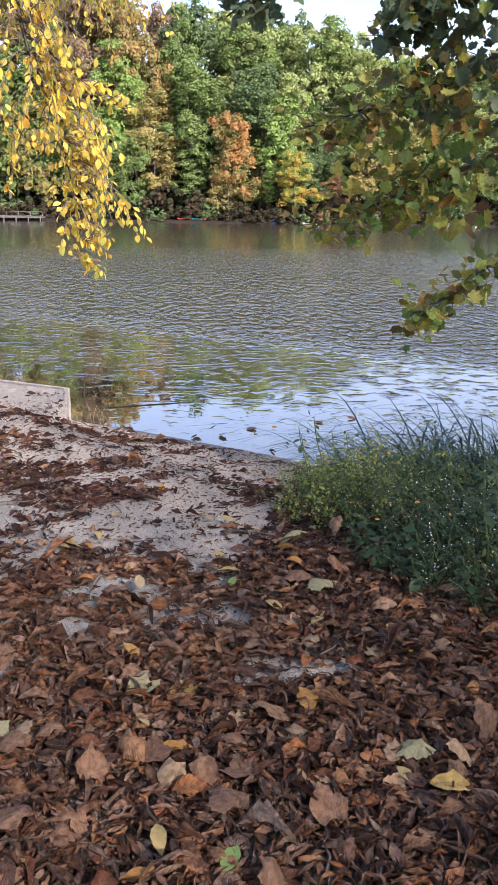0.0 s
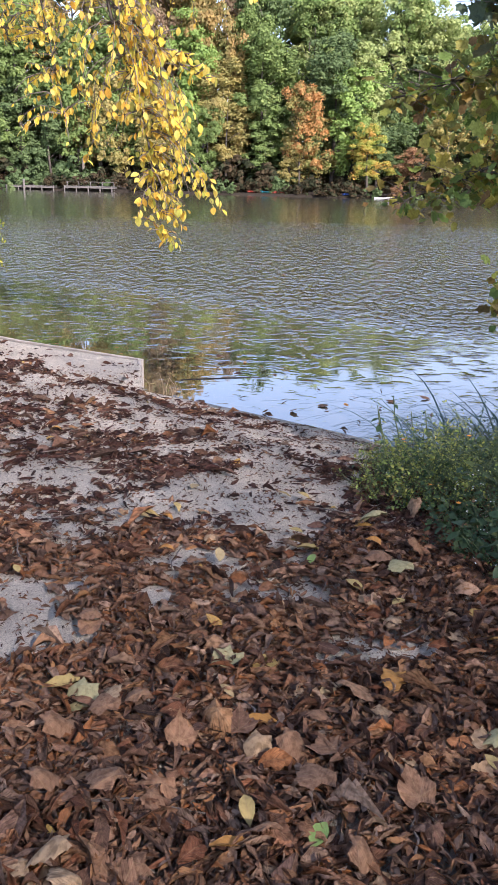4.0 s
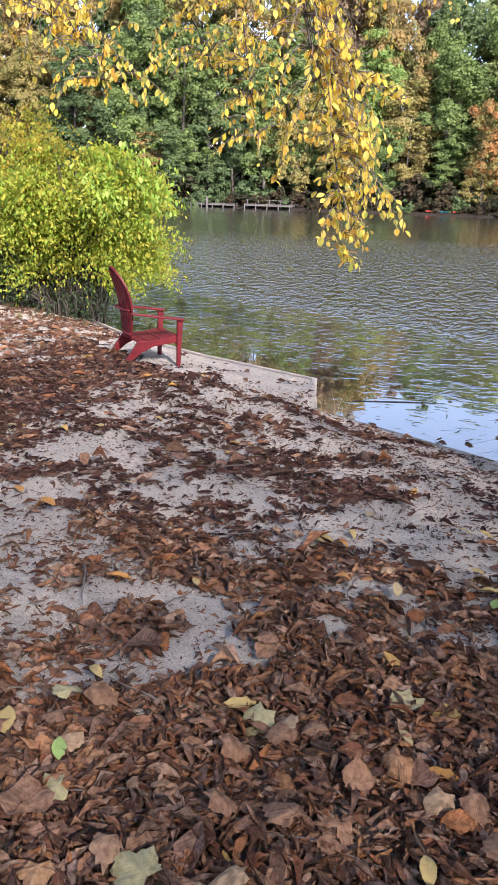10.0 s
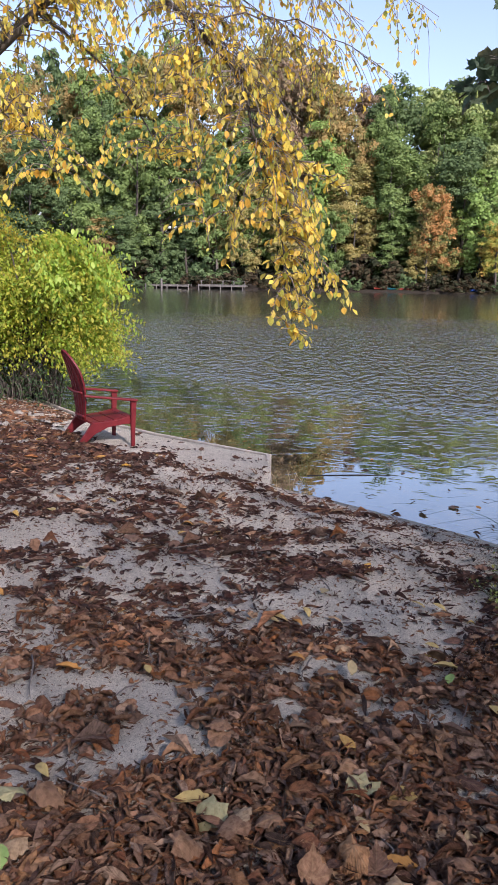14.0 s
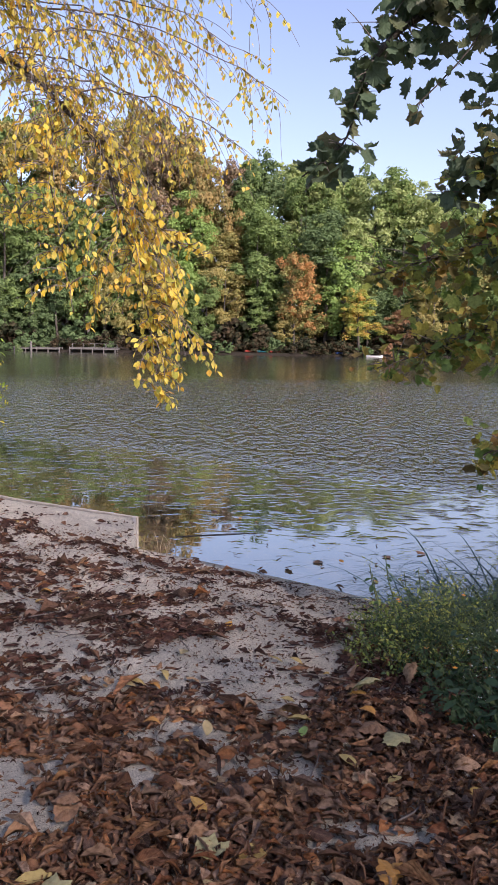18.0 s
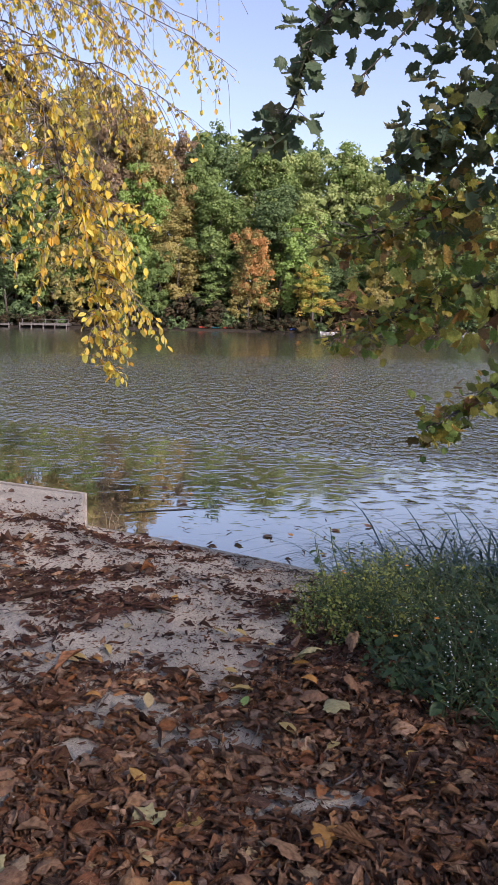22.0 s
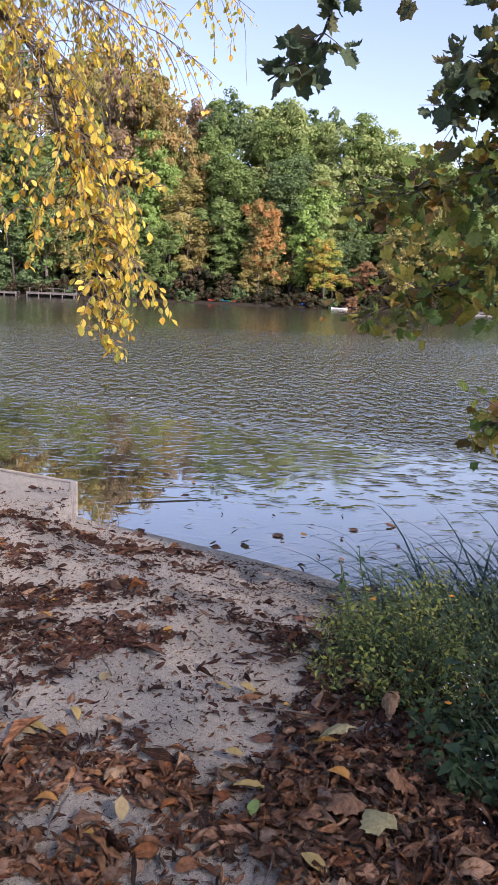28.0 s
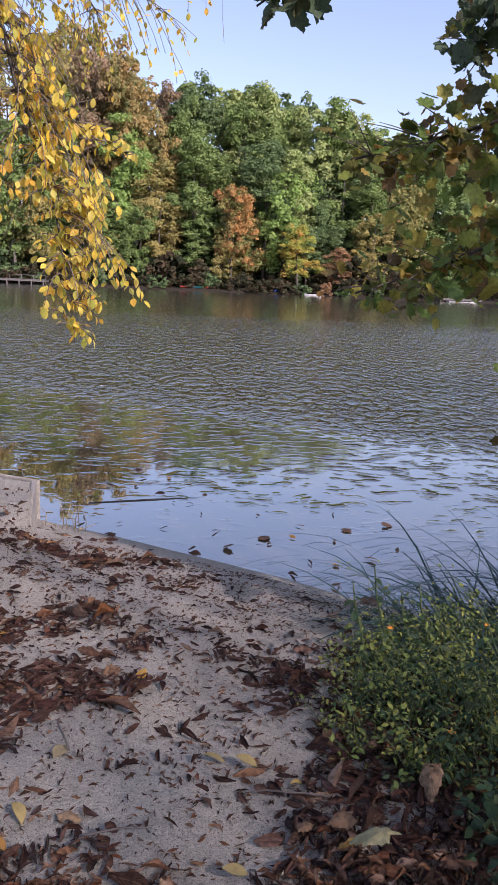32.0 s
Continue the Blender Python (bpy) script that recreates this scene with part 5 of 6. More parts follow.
# ---- weeds and tall grass on the bank ----
def weeds():
    r = np.random.RandomState(8)
    w = thing("weed_patch", "green weeds with small white and orange flowers on the bank", "weeds")
    stems, low, top, palm = bmesh.new(), Heap(), Heap(), Heap()
    white, blooms = bmesh.new(), []
    n = 0
    while n < 1400:
        x, y = r.uniform(0.65, 3.0), r.uniform(2.7, 5.7)
        left = np.interp(y, [2.7, 3.1, 3.4, 3.7, 4.0, 4.2, 4.35, 4.5, 4.7, 5.0, 5.4, 5.9], [1.6, 1.28, 1.14, 1.13, 1.1, 0.92, 0.76, 0.72, 0.84, 0.94, 1.12, 1.4])
        left += r.normal(0, 0.06)
        if x < left or float(inland(x, y)) < 0.3:
            continue
        n += 1
        z = float(ground_z(x, y))
        edge = min((x - left) / 0.55, 1.0)
        h = r.uniform(0.22, 0.56) * (0.35 + 0.65 * edge) * (0.85 if y > 3.9 else 0.8)
        h *= 1.5 if r.rand() < 0.12 else 1.0
        lean = np.array([r.normal(-0.12, 0.2), r.normal(-0.08, 0.2)]) * h * 1.6
        pts = [np.array([x + lean[0] * s * s, y + lean[1] * s * s, z + h * s]) for s in np.linspace(0, 1, 6)]
        tube(stems, [Vector(p) for p in pts[::2] + [pts[-1]]], [0.004, 0.003, 0.0025, 0.0015], 4)
        k = r.randint(22, 40)
        pos = np.array([pts[1 + r.randint(5)] + r.normal(0, 0.04, 3) for _ in range(k)])
        golden = y > 4.0 and x < left + 0.75
        size = r.uniform(0.013, 0.028) if golden else r.uniform(0.011, 0.02) * (2.6 if r.rand() < 0.2 else 1)
        (top if r.rand() < (0.6 if golden else 0.03) else low).add(OVATE_LONG if r.rand() < 0.5 else OVATE, pos, turns(r.uniform(0, 6.28, k), r.normal(-0.2, 0.5, k), r.normal(0, 0.5, k)), size * r.uniform(0.7, 1.4, (k, 1)))
        if 2.9 < y < 4.1 and 1.15 < x < 1.9 and r.rand() < 0.16:
            for _ in range(r.randint(5, 12)):
                c = pts[-1] + r.normal(0, 0.06, 3) + [0, 0, 0.03]
                spin, tilt = r.uniform(0, 6.28), r.normal(0, 0.4, 2)
                for a in np.linspace(0, 6.28, 7)[:-1] + spin:
                    d = Vector((math.cos(a), math.sin(a), 0.25 + tilt[0] * math.cos(a) + tilt[1] * math.sin(a))) * 0.0046
                    s = Vector((-math.sin(a), math.cos(a), 0)) * 0.0028
                    c_ = Vector(c)
                    white.faces.new([white.verts.new(q) for q in (c_, c_ + d * 0.6 + s, c_ + d, c_ + d * 0.6 - s)])
        if r.rand() < 0.012:
            c = Vector(pts[-1]) + Vector((0, 0, 0.02))
            blooms.append(c)
    tagged(part("stem_growth", stems, STALK, w), kind="stuff")
    part("foliage", low.mesh("foliage"), SHRUB_GREEN, w)
    part("upper_foliage", top.mesh("upper_foliage"), SHRUB_TOP, w, "yellowing green leaves")
    part("blossom", white, PETAL_WHITE, w, "small white asters")
    bm = bmesh.new()
    for a in np.linspace(0, 6.28, 6)[:-1]:
        d = Vector((math.cos(a), math.sin(a), 0.5)) * 0.016
        s = Vector((-math.sin(a), math.cos(a), 0)) * 0.009
        bm.faces.new([bm.verts.new(q) for q in (Vector((0, 0, 0)), d * 0.6 + s, d, d * 0.6 - s)])
    first = part("flower", bm, PETAL_ORANGE, w, "orange jewelweed flower")
    first.location = blooms[0]
    for c in blooms[1:]:
        ob = new("flower", first.data)
        ob.parent, ob.location, ob["label"] = w, c, "orange jewelweed flower"


weeds()


def tall_grass(seed, label, at, count):
    r = np.random.RandomState(seed)
    g = thing("grass_clump", label, "grass", "grass by the water", at)
    meshes = []
    for _ in range(24):
        ln, w, bend = r.uniform(0.8, 1.75), r.uniform(0.0045, 0.010), r.uniform(0.55, 1.15)
        d, p, rows, k = np.array([0.7, 0.0, 1.0]), np.zeros(3), [], 9
        for i in range(k):
            ww = w * (1 - (i / (k - 1)) ** 2)
            rows += [p - [0, ww, 0], p + [0, ww, 0.002]]
            d = d / np.linalg.norm(d) + np.array([1.0, 0.0, -0.75]) * bend * (i / k)
            p = p + d / np.linalg.norm(d) * ln / k
        uv = np.stack([np.tile([0.35, 0.65], k), np.repeat(np.linspace(0, 1, k), 2)], -1)
        loops = np.concatenate([[2 * i, 2 * i + 1, 2 * i + 3, 2 * i + 2] for i in range(k - 1)])
        me = mesh_from("blade", np.array(rows), loops, np.full(k - 1, 4), uv)
        me.materials.append(GRASS_BLUE)
        meshes.append(me)
    for n in range(count):
        ob = new("blade", meshes[r.randint(24)])
        ob.parent = g
        ob.location = (r.normal(0.22, 0.34), r.normal(0, 0.28), 0)
        ob.rotation_euler = (r.normal(0, 0.16), r.normal(0, 0.16), r.normal(3.1, 1.05))
        ob.scale = (1, 1, r.uniform(0.85, 1.15))


tall_grass(12, "tall blue-green grass arching over the water", (1.85, 5.65, 0.2), 380)
tall_grass(13, "dense clump of dark blue-green sedge on the bank", (2.25, 5.5, 0.3), 380)


def tall_weed(at, height, seed, label):
    """A single upright stalk with pairs of large pointed leaves."""
    r = np.random.RandomState(seed)
    w = thing("tall_weed", label, "weed", "tall weeds on the bank", at)
    bm = bmesh.new()
    line = smooth_line([(0, 0, -0.05), (0.02, 0.0, height * 0.35), (-0.03, -0.02, height * 0.7), (-0.06, -0.05, height)], 3)
    tube(bm, [Vector(p) for p in line], list(np.linspace(0.006, 0.003, len(line))), 6)
    part("stalk", bm, STALK, w)
    for k in range(9):
        p = line[1 + int((0.3 + 0.7 * k / 8) * (len(line) - 2))]
        me = one_leaf(OVATE if k % 3 else OVATE_LONG, (0.05 if at[1] > 4.5 else 0.08) * r.uniform(0.6, 1.25), SHRUB_GREEN, "leaf")
        ob = new("leaf", me)
        ob.parent, ob.location = w, tuple(p)
        ob.rotation_euler = (-0.35 + r.normal(0, 0.25), r.normal(0, 0.3), k * 2.4 + r.normal(0, 0.3))


def one_leaf(tmpl, size, material, name):
    h = Heap()
    h.add(tmpl, np.zeros((1, 3)), np.eye(3)[None], size)
    me = h.mesh(name)
    me.materials.append(material)
    return me


for n, (x, y, hh) in enumerate(((1.56, 3.2, 0.62), (1.72, 3.45, 0.6), (0.98, 5.05, 0.5), (1.10, 5.15, 0.55), (1.30, 3.30, 0.34), (1.24, 3.15, 0.25), (1.42, 3.0, 0.3), (1.02, 5.2, 0.42), (1.22, 5.1, 0.48), (1.34, 5.2, 0.5), (1.16, 3.45, 0.22))):
    tall_weed((x, y, float(ground_z(x, y))), hh, 60 + n, "upright green weed with pointed leaves on the bank")


# ---- the far landing stages and boats ----
def landing_stage(at, length, rails=True):
    d = thing("dock", "grey wooden landing stage with a rail on the far shore", "dock", "docks on the far shore", at)
    n = int(length / 0.3)
    shared = None
    for i in range(n):
        if shared is None:
            bm = bmesh.new()
            box(bm, (0.01, -0.9, 0.0), (0.29, 0.9, 0.06), 0.01)
            shared = part("plank", bm, DOCK_WOOD, d)
        else:
            o = new("plank", shared.data)
            o.parent, o.location = d, (0.3 * i, 0, 0)
    for y in (-0.8, 0.8):
        bm = bmesh.new()
        box(bm, (0, y - 0.05, -0.2), (length, y + 0.05, -0.004), 0.01)
        part("beam", bm, DOCK_WOOD, d)
    for k in range(int(length / 1.6) + 1):
        x = min(0.1 + 1.6 * k, length - 0.1)
        for y in (-0.82, 0.82):
            bm = bmesh.new()
            tube(bm, [(x, y, -1.6), (x, y, 0.62 if rails and y > 0 else 0.15)], [0.08, 0.075], 8)
            part("post", bm, DOCK_WOOD, d)
    if rails:
        bm = bmesh.new()
        box(bm, (0, 0.77, 0.56), (length, 0.87, 0.62), 0.01)
        part("rail", bm, DOCK_WOOD, d)
    return d


landing_stage((-26.5, 109.6, 0.6), 6.9)
# stands for a low bank wall, built as a landing stage without rail
landing_stage((-34.6, 110.4, 0.5), 6.6, False)
landing_stage((34.5, 109.2, 0.4), 6.0, False)
landing_stage((43.5, 109.4, 0.4), 7.0, False)


def dinghy(at, turn, length, hull, name, label):
    b = thing(name, label, "boat", at=at)
    b.rotation_euler = (0, 0, turn)
    bm = bmesh.new()
    rows = []
    for s in np.linspace(0, 1, 9):
        x = (s - 0.5) * length
        w = 0.55 * math.sin(math.pi * min(0.12 + 0.88 * s, 1.0) ** 0.75) ** 0.6 * length / 2.6 if s < 1 else 0.02
        top = 0.20 + 0.07 * (2 * s - 1) ** 2
        rows.append([bm.verts.new((x, y, z)) for y, z in ((-w, top), (-w * 0.8, 0.06), (0, -0.06), (w * 0.8, 0.06), (w, top), (w * 0.86, top), (w * 0.6, 0.12), (0, 0.06), (-w * 0.6, 0.12), (-w * 0.86, top))])
    for a, c in zip(rows, rows[1:]):
        for i in range(10):
            bm.faces.new((a[i], a[(i + 1) % 10], c[(i + 1) % 10], c[i]))
    bm.faces.new(rows[0][::-1])
    bm.faces.new(rows[-1])
    bmesh.ops.recalc_face_normals(bm, faces=bm.faces[:])
    part("hull", bm, hull, b)
    for x in (-0.22, 0.18):
        bm = bmesh.new()
        box(bm, (x * length - 0.1, -0.4 * length / 2.6, 0.13), (x * length + 0.1, 0.4 * length / 2.6, 0.16), 0.008)
        part("thwart", bm, DOCK_WOOD, b)
    return b


dinghy((16.8, 109.7, 0.0), 0.1, 2.3, BOAT_WHITE, "rowing_boat", "small white rowing boat moored at the far shore")
dinghy((37.7, 108.4, -0.1), 0.0, 4.2, BOAT_WHITE, "rowing_boat", "long white boat moored by the far dock")
for x, y, m, lab in ((-0.4, 86.9, PAINT_RED, "red kayak drawn up on the far bank"), (1.0, 87.0, PAINT_TEAL, "teal kayak drawn up on the far bank"), (2.2, 86.9, PAINT_RED, "red kayak drawn up on the far bank"), (9.3, 86.8, PAINT_BLUE, "blue kayak drawn up on the far bank")):
    x, y = x * FAR_OFF, y * FAR_OFF
    dinghy((x, y, float(ground_z(x, y)) + 0.05), 0.35 + x * 0.05, 2.4, m, "kayak", lab)
shed = thing("shed", "small red-brown wooden shed among the far trees", "shed", at=(34.7, 122.0, float(ground_z(34.7, 122.0))))
bm = bmesh.new()
box(bm, (-1.7, -1.4, -0.3), (1.7, 1.4, 2.1), 0.02)
part("wall", bm, SHED_BROWN, shed)
for sgn in (-1, 1):
    bm = bmesh.new()
    prism(bm, [Vector(p) for p in ((sgn * 2.0, -1.7, 1.95), (sgn * 2.0, 1.7, 1.95), (0, 1.7, 3.2), (0, -1.7, 3.2))], 0.1)
    part("roof_slope", bm, ROOF_GREY, shed)
bm = bmesh.new()
prism(bm, [Vector(p) for p in ((-1.7, -1.4, 2.1), (1.7, -1.4, 2.1), (0, -1.4, 3.12))], 0.05)
part("gable", bm, SHED_BROWN, shed)
sign = thing("sign", "small pale notice board on a post, far shore", "sign", at=(-11.0, 112.2, float(ground_z(-11.0, 112.2))))
bm = bmesh.new()
tube(bm, [(0, 0, -0.4), (0, 0, 1.3)], [0.05, 0.05], 6)
part("post", bm, DOCK_WOOD, sign)
bm = bmesh.new()
box(bm, (-0.28, -0.09, 0.8), (0.28, -0.05, 1.4), 0.01)
part("panel", bm, BOAT_WHITE, sign)
pile = thing("mooring_post", "pale weathered mooring post standing in the water", "post", at=(-32.0, 109.2, 0))
bm = bmesh.new()
tube(bm, [(0, 0, -1.5), (0, 0, 1.3), (0, 0, 1.4)], [0.16, 0.15, 0.1], 10)
part("pole", bm, DOCK_WOOD, pile)


# ---- leaves on the water, sticks ----
r = np.random.RandomState(17)


FLOATERS = [one_leaf(t, s, m, "floating_leaf") for t, s, m in ((CRUMPLED[3], 0.10, LEAF_WET), (CRUMPLED[7], 0.11, LEAF_WET), (PALM_B, 0.10, LEAF_WET), (OVATE, 0.08, LEAF_ORANGE), (CRUMPLED[11], 0.08, LEAF_WET))]
for n in range(44):
    x = r.uniform(-0.9, 2.2) if n < 36 else r.uniform(-4.5, -1.5)
    off = r.uniform(0.25, 2.4) if n < 36 else r.uniform(0.4, 2.0)
    y = float(np.interp(x, SHORE_X, SHORE_Y)) + off
    ob = new("floating_leaf", FLOATERS[r.randint(5) if n < 36 else 3])
    ob.location, ob.rotation_euler = (x, y, 0.012), (r.normal(0, 0.12), r.normal(0, 0.12), r.uniform(0, 6.28))
    k = r.uniform(0.7, 1.25)
    ob.scale = (k, k, k * 0.22)
    tagged(ob, "brown leaf floating on the calm water" if n < 36 else "yellow leaf floating by the bank", "leaf", "leaves floating by the bank")
bm = bmesh.new()
tube(bm, [(-0.86, 9.53, -0.005), (-0.2, 9.70, 0.0), (0.42, 9.85, -0.01)], [0.014, 0.013, 0.008], 7)
tagged(part("stick", bm, BARK_DARK), "long dark stick lying in the shallow water", "stick")


r2 = np.random.RandomState(77)
stalks = thing("dry_weed", "dead tan stalks standing at the corner of the wall", "weed", at=(-0.86, 8.62, 0.0))
for n in range(11):
    bm = bmesh.new()
    px, py, ph = r2.normal(0, 0.13), r2.normal(0, 0.10), r2.uniform(0.12, 0.30)
    tube(bm, [(px, py, -0.06), (px + r2.normal(0, 0.02), py + r2.normal(0, 0.02), ph * 0.55), (px + r2.normal(0, 0.06), py + r2.normal(0, 0.05), ph)], [0.005, 0.004, 0.002], 5)
    part("stalk", bm, DRY_STALK, stalks)
    if n % 2:
        me = one_leaf(ROLLED, r2.uniform(0.05, 0.09), LEAF_CREAM, "leaf")
        ob = new("leaf", me)
        ob.parent, ob.location, ob.rotation_euler = stalks, (px, py, ph * 0.6), (r2.normal(0.3, 0.4), r2.normal(0, 0.5), r2.uniform(0, 6.28))
for n in range(34):
    x, y, a, ln = r2.uniform(-1.6, 1.4), r2.uniform(1.3, 4.8), r2.uniform(0, 6.28), r2.uniform(0.10, 0.34)
    if n == 0:
        x, y, a, ln = 0.74, 1.72, 1.25, 0.48
    if n == 1:
        x, y, a, ln = -0.2, 1.68, 0.05, 0.42
    bm = bmesh.new()
    pts = []
    for s in np.linspace(-0.5, 0.5, 5):
        px, py = x + math.cos(a) * ln * s + r2.normal(0, 0.008), y + math.sin(a) * ln * s + r2.normal(0, 0.008)
        pts.append((px, py, float(ground_z(px, py)) + 0.03 + 0.015 * r2.rand()))
    tube(bm, pts, [0.004, 0.004, 0.0035, 0.003, 0.002], 5)
    tagged(part("twig", bm, TWIG), "thin dry twig lying on the leaf litter", "twig", "twigs on the ground")
for n in range(15):
    x = r2.normal(1.35, 0.28) if n < 11 else r2.uniform(-0.9, 0.6)
    y = float(np.interp(x, SHORE_X, SHORE_Y)) + r2.normal(0.0, 0.09)
    ob = new("wet_leaf", FLOATERS[r2.choice([0, 1, 2, 4])])
    ob.location, ob.rotation_euler = (x, y, max(float(ground_z(x, y)), 0.0) + 0.02), (r2.normal(0, 0.25), r2.normal(0, 0.25), r2.uniform(0, 6.28))
    tagged(ob, "dark wet leaf washed up at the water's edge", "leaf", "wet leaves at the edge")


# ---- single leaves that stand out on the ground ----
def flat_on(x, y, spin, tip=0.15):
    e = 0.06
    z = float(ground_z(x, y))
    gxs, gys = (float(ground_z(x + e, y)) - z) / e, (float(ground_z(x, y + e)) - z) / e
    up = Vector((-gxs, -gys, 1)).normalized()
    q = Vector((0, 0, 1)).rotation_difference(up)
    return q.to_matrix().to_4x4() @ Euler((tip * 0.5, tip, spin)).to_matrix().to_4x4(), z


SINGLE = [("yellow", -0.53, 2.18, TOOTHED, 0.15, 1.9), ("pale", -0.42, 2.17, BROAD_LEAVES[0], 0.17, 2.6), ("green", -0.98, 1.78, OVATE, 0.09, 0.4), ("pale", -0.91, 1.69, BROAD_LEAVES[3], 0.17, 2.2), ("tan", -0.96, 1.55, BROAD_LEAVES[1], 0.21, 0.5),
          ("yellow", -1.19, 1.83, OVATE, 0.12, 0.3), ("pale", -1.06, 2.05, BROAD_LEAVES[2], 0.15, 1.1), ("tan", -0.48, 2.56, BROAD_LEAVES[2], 0.13, 2.0), ("tan", -0.34, 2.01, BROAD_LEAVES[0], 0.14, 0.4), ("pale", 0.05, 2.38, BROAD_LEAVES[1], 0.17, 2.4),
          ("orange", 0.13, 2.04, TOOTHED, 0.15, 1.6), ("pale_oval", 0.05, 2.16, OVATE_LONG, 0.08, 0.9), ("tan", -0.26, 1.66, BROAD_LEAVES[5], 0.16, 0.9), ("tan", -0.14, 1.77, BROAD_LEAVES[3], 0.16, 2.9), ("tan", -0.10, 1.88, BROAD_LEAVES[4], 0.15, 0.2),
          ("yellow", -1.02, 2.19, CURLED, 0.09, 1.0), ("orange", -1.25, 2.90, TOOTHED, 0.13, 1.7), ("pale_oval", -1.65, 4.11, OVATE, 0.12, 1.4), ("orange", -1.86, 3.50, OVATE, 0.12, 1.3), ("yellow", -2.34, 5.20, OVATE, 0.13, 0.8)]
SINGLE_B = [("yellow", -0.91, 2.97, OVATE, 0.07, 0.6), ("yellow", -0.40, 3.73, OVATE_LONG, 0.12, 1.5), ("orange", -0.26, 3.25, CURLED, 0.10, 1.6), ("green", 0.31, 1.61, OVATE, 0.10, 2.6), ("yellow", 0.11, 1.62, CURLED, 0.11, 0.2), ("tan", 0.30, 1.70, BROAD_LEAVES[0], 0.17, 0.3),
            ("tan", 0.38, 1.91, BROAD_LEAVES[4], 0.16, 1.9), ("orange", 0.06, 1.55, TOOTHED, 0.13, 1.6), ("pale", -0.56, 1.43, BROAD_LEAVES[3], 0.18, 1.2), ("pale", 0.80, 3.15, BROAD_LEAVES[0], 0.18, 0.4), ("tan", 0.73, 3.30, BROAD_LEAVES[2], 0.20, 2.0), ("pale", 0.74, 3.59, BROAD_LEAVES[5], 0.19, 0.8),
            ("yellow", 0.37, 3.40, TOOTHED, 0.13, 1.4), ("green", 0.39, 3.33, OVATE, 0.09, 3.0), ("yellow", 0.59, 2.99, OVATE, 0.11, 1.0), ("yellow", 0.76, 2.93, OVATE, 0.09, 2.2), ("tan", -0.49, 2.53, BROAD_LEAVES[1], 0.13, 2.8), ("orange", 0.62, 2.22, BROAD_LEAVES[3], 0.14, 0.7)]
SINGLE_C = [("yellow", 0.43, 4.14, OVATE, 0.10, 1.2), ("pale_oval", -0.44, 3.70, OVATE_LONG, 0.12, 1.6), ("orange", 0.74, 3.43, CURLED, 0.11, 1.2), ("yellow", -0.30, 3.82, CURLED, 0.10, 0.6), ("tan_oval", -0.23, 4.21, OVATE, 0.11, 2.8), ("orange", -0.32, 3.71, CURLED, 0.09, 1.1), ("pale_oval", -0.05, 3.18, OVATE, 0.10, 0.1),
            ("yellow", 0.36, 3.61, OVATE, 0.09, 1.4), ("yellow", 0.32, 4.17, OVATE_LONG, 0.10, 1.3), ("pale", 0.93, 2.0, BROAD_LEAVES[2], 0.17, 1.9), ("tan", 0.58, 1.70, BROAD_LEAVES[1], 0.17, 0.3), ("yellow", 0.85, 1.86, OVATE, 0.08, 0.6), ("orange", -2.2, 3.75, OVATE, 0.11, 0.8), ("yellow", -2.0, 5.6, OVATE, 0.12, 1.3)]
TONE = {"yellow": (LEAF_YELLOW, "pale yellow leaf lying on the leaf litter"), "pale": (LEAF_PALE, "large olive sycamore leaf lying on the litter"), "tan": (LEAF_TAN, "large tan sycamore leaf lying on the ground"), "orange": (LEAF_ORANGE, "orange leaf lying on the ground"),
        "green": (LEAF_FRESH, "small fresh green leaf lying on the litter"), "pale_oval": (LEAF_CREAM, "pale cream oval leaf lying on the ground"), "tan_oval": (LEAF_CREAM, "pale tan oval leaf lying on the sand")}
for tone, x, y, tmpl, size, spin in SINGLE + SINGLE_B + SINGLE_C:
    material, label = TONE[tone]
    ob = new("fallen_leaf", one_leaf(tmpl, size * (0.72 if len(tmpl[0]) > 60 else 0.84), material, "fallen_leaf"))
    m, z = flat_on(x, y, spin)
    on_sand = y > 3.6 and x < 0.35
    ob.matrix_world = Matrix.Translation((x, y, z + (0.014 if on_sand else 0.045))) @ Matrix.Rotation(0.08 if on_sand else 0.26, 4, "X") @ m
    tagged(ob, label, "leaf", "single leaves on the ground")


BROAD = [one_leaf(t, k, m, "fallen_leaf") for t, k in zip(BROAD_LEAVES, (0.075, 0.085, 0.09, 0.10, 0.08, 0.095)) for m in (LITTER_TAN, LEAF_TAN)]
r = np.random.RandomState(41)
for n in range(240):
    x, y = r.uniform(-1.6, 1.7), r.uniform(1.15, 3.5)
    if y > 2.2 and (x < -0.3 or r.rand() < 0.65):
        continue
    ob = new("fallen_leaf", BROAD[r.randint(12)])
    m, z = flat_on(x, y, r.uniform(0, 6.28), r.normal(0, 0.25))
    ob.matrix_world = Matrix.Translation((x, y, z + 0.012 + 0.03 * r.rand())) @ m
    tagged(ob, "broad tan sycamore leaf lying on the litter", "leaf", "single leaves on the ground")


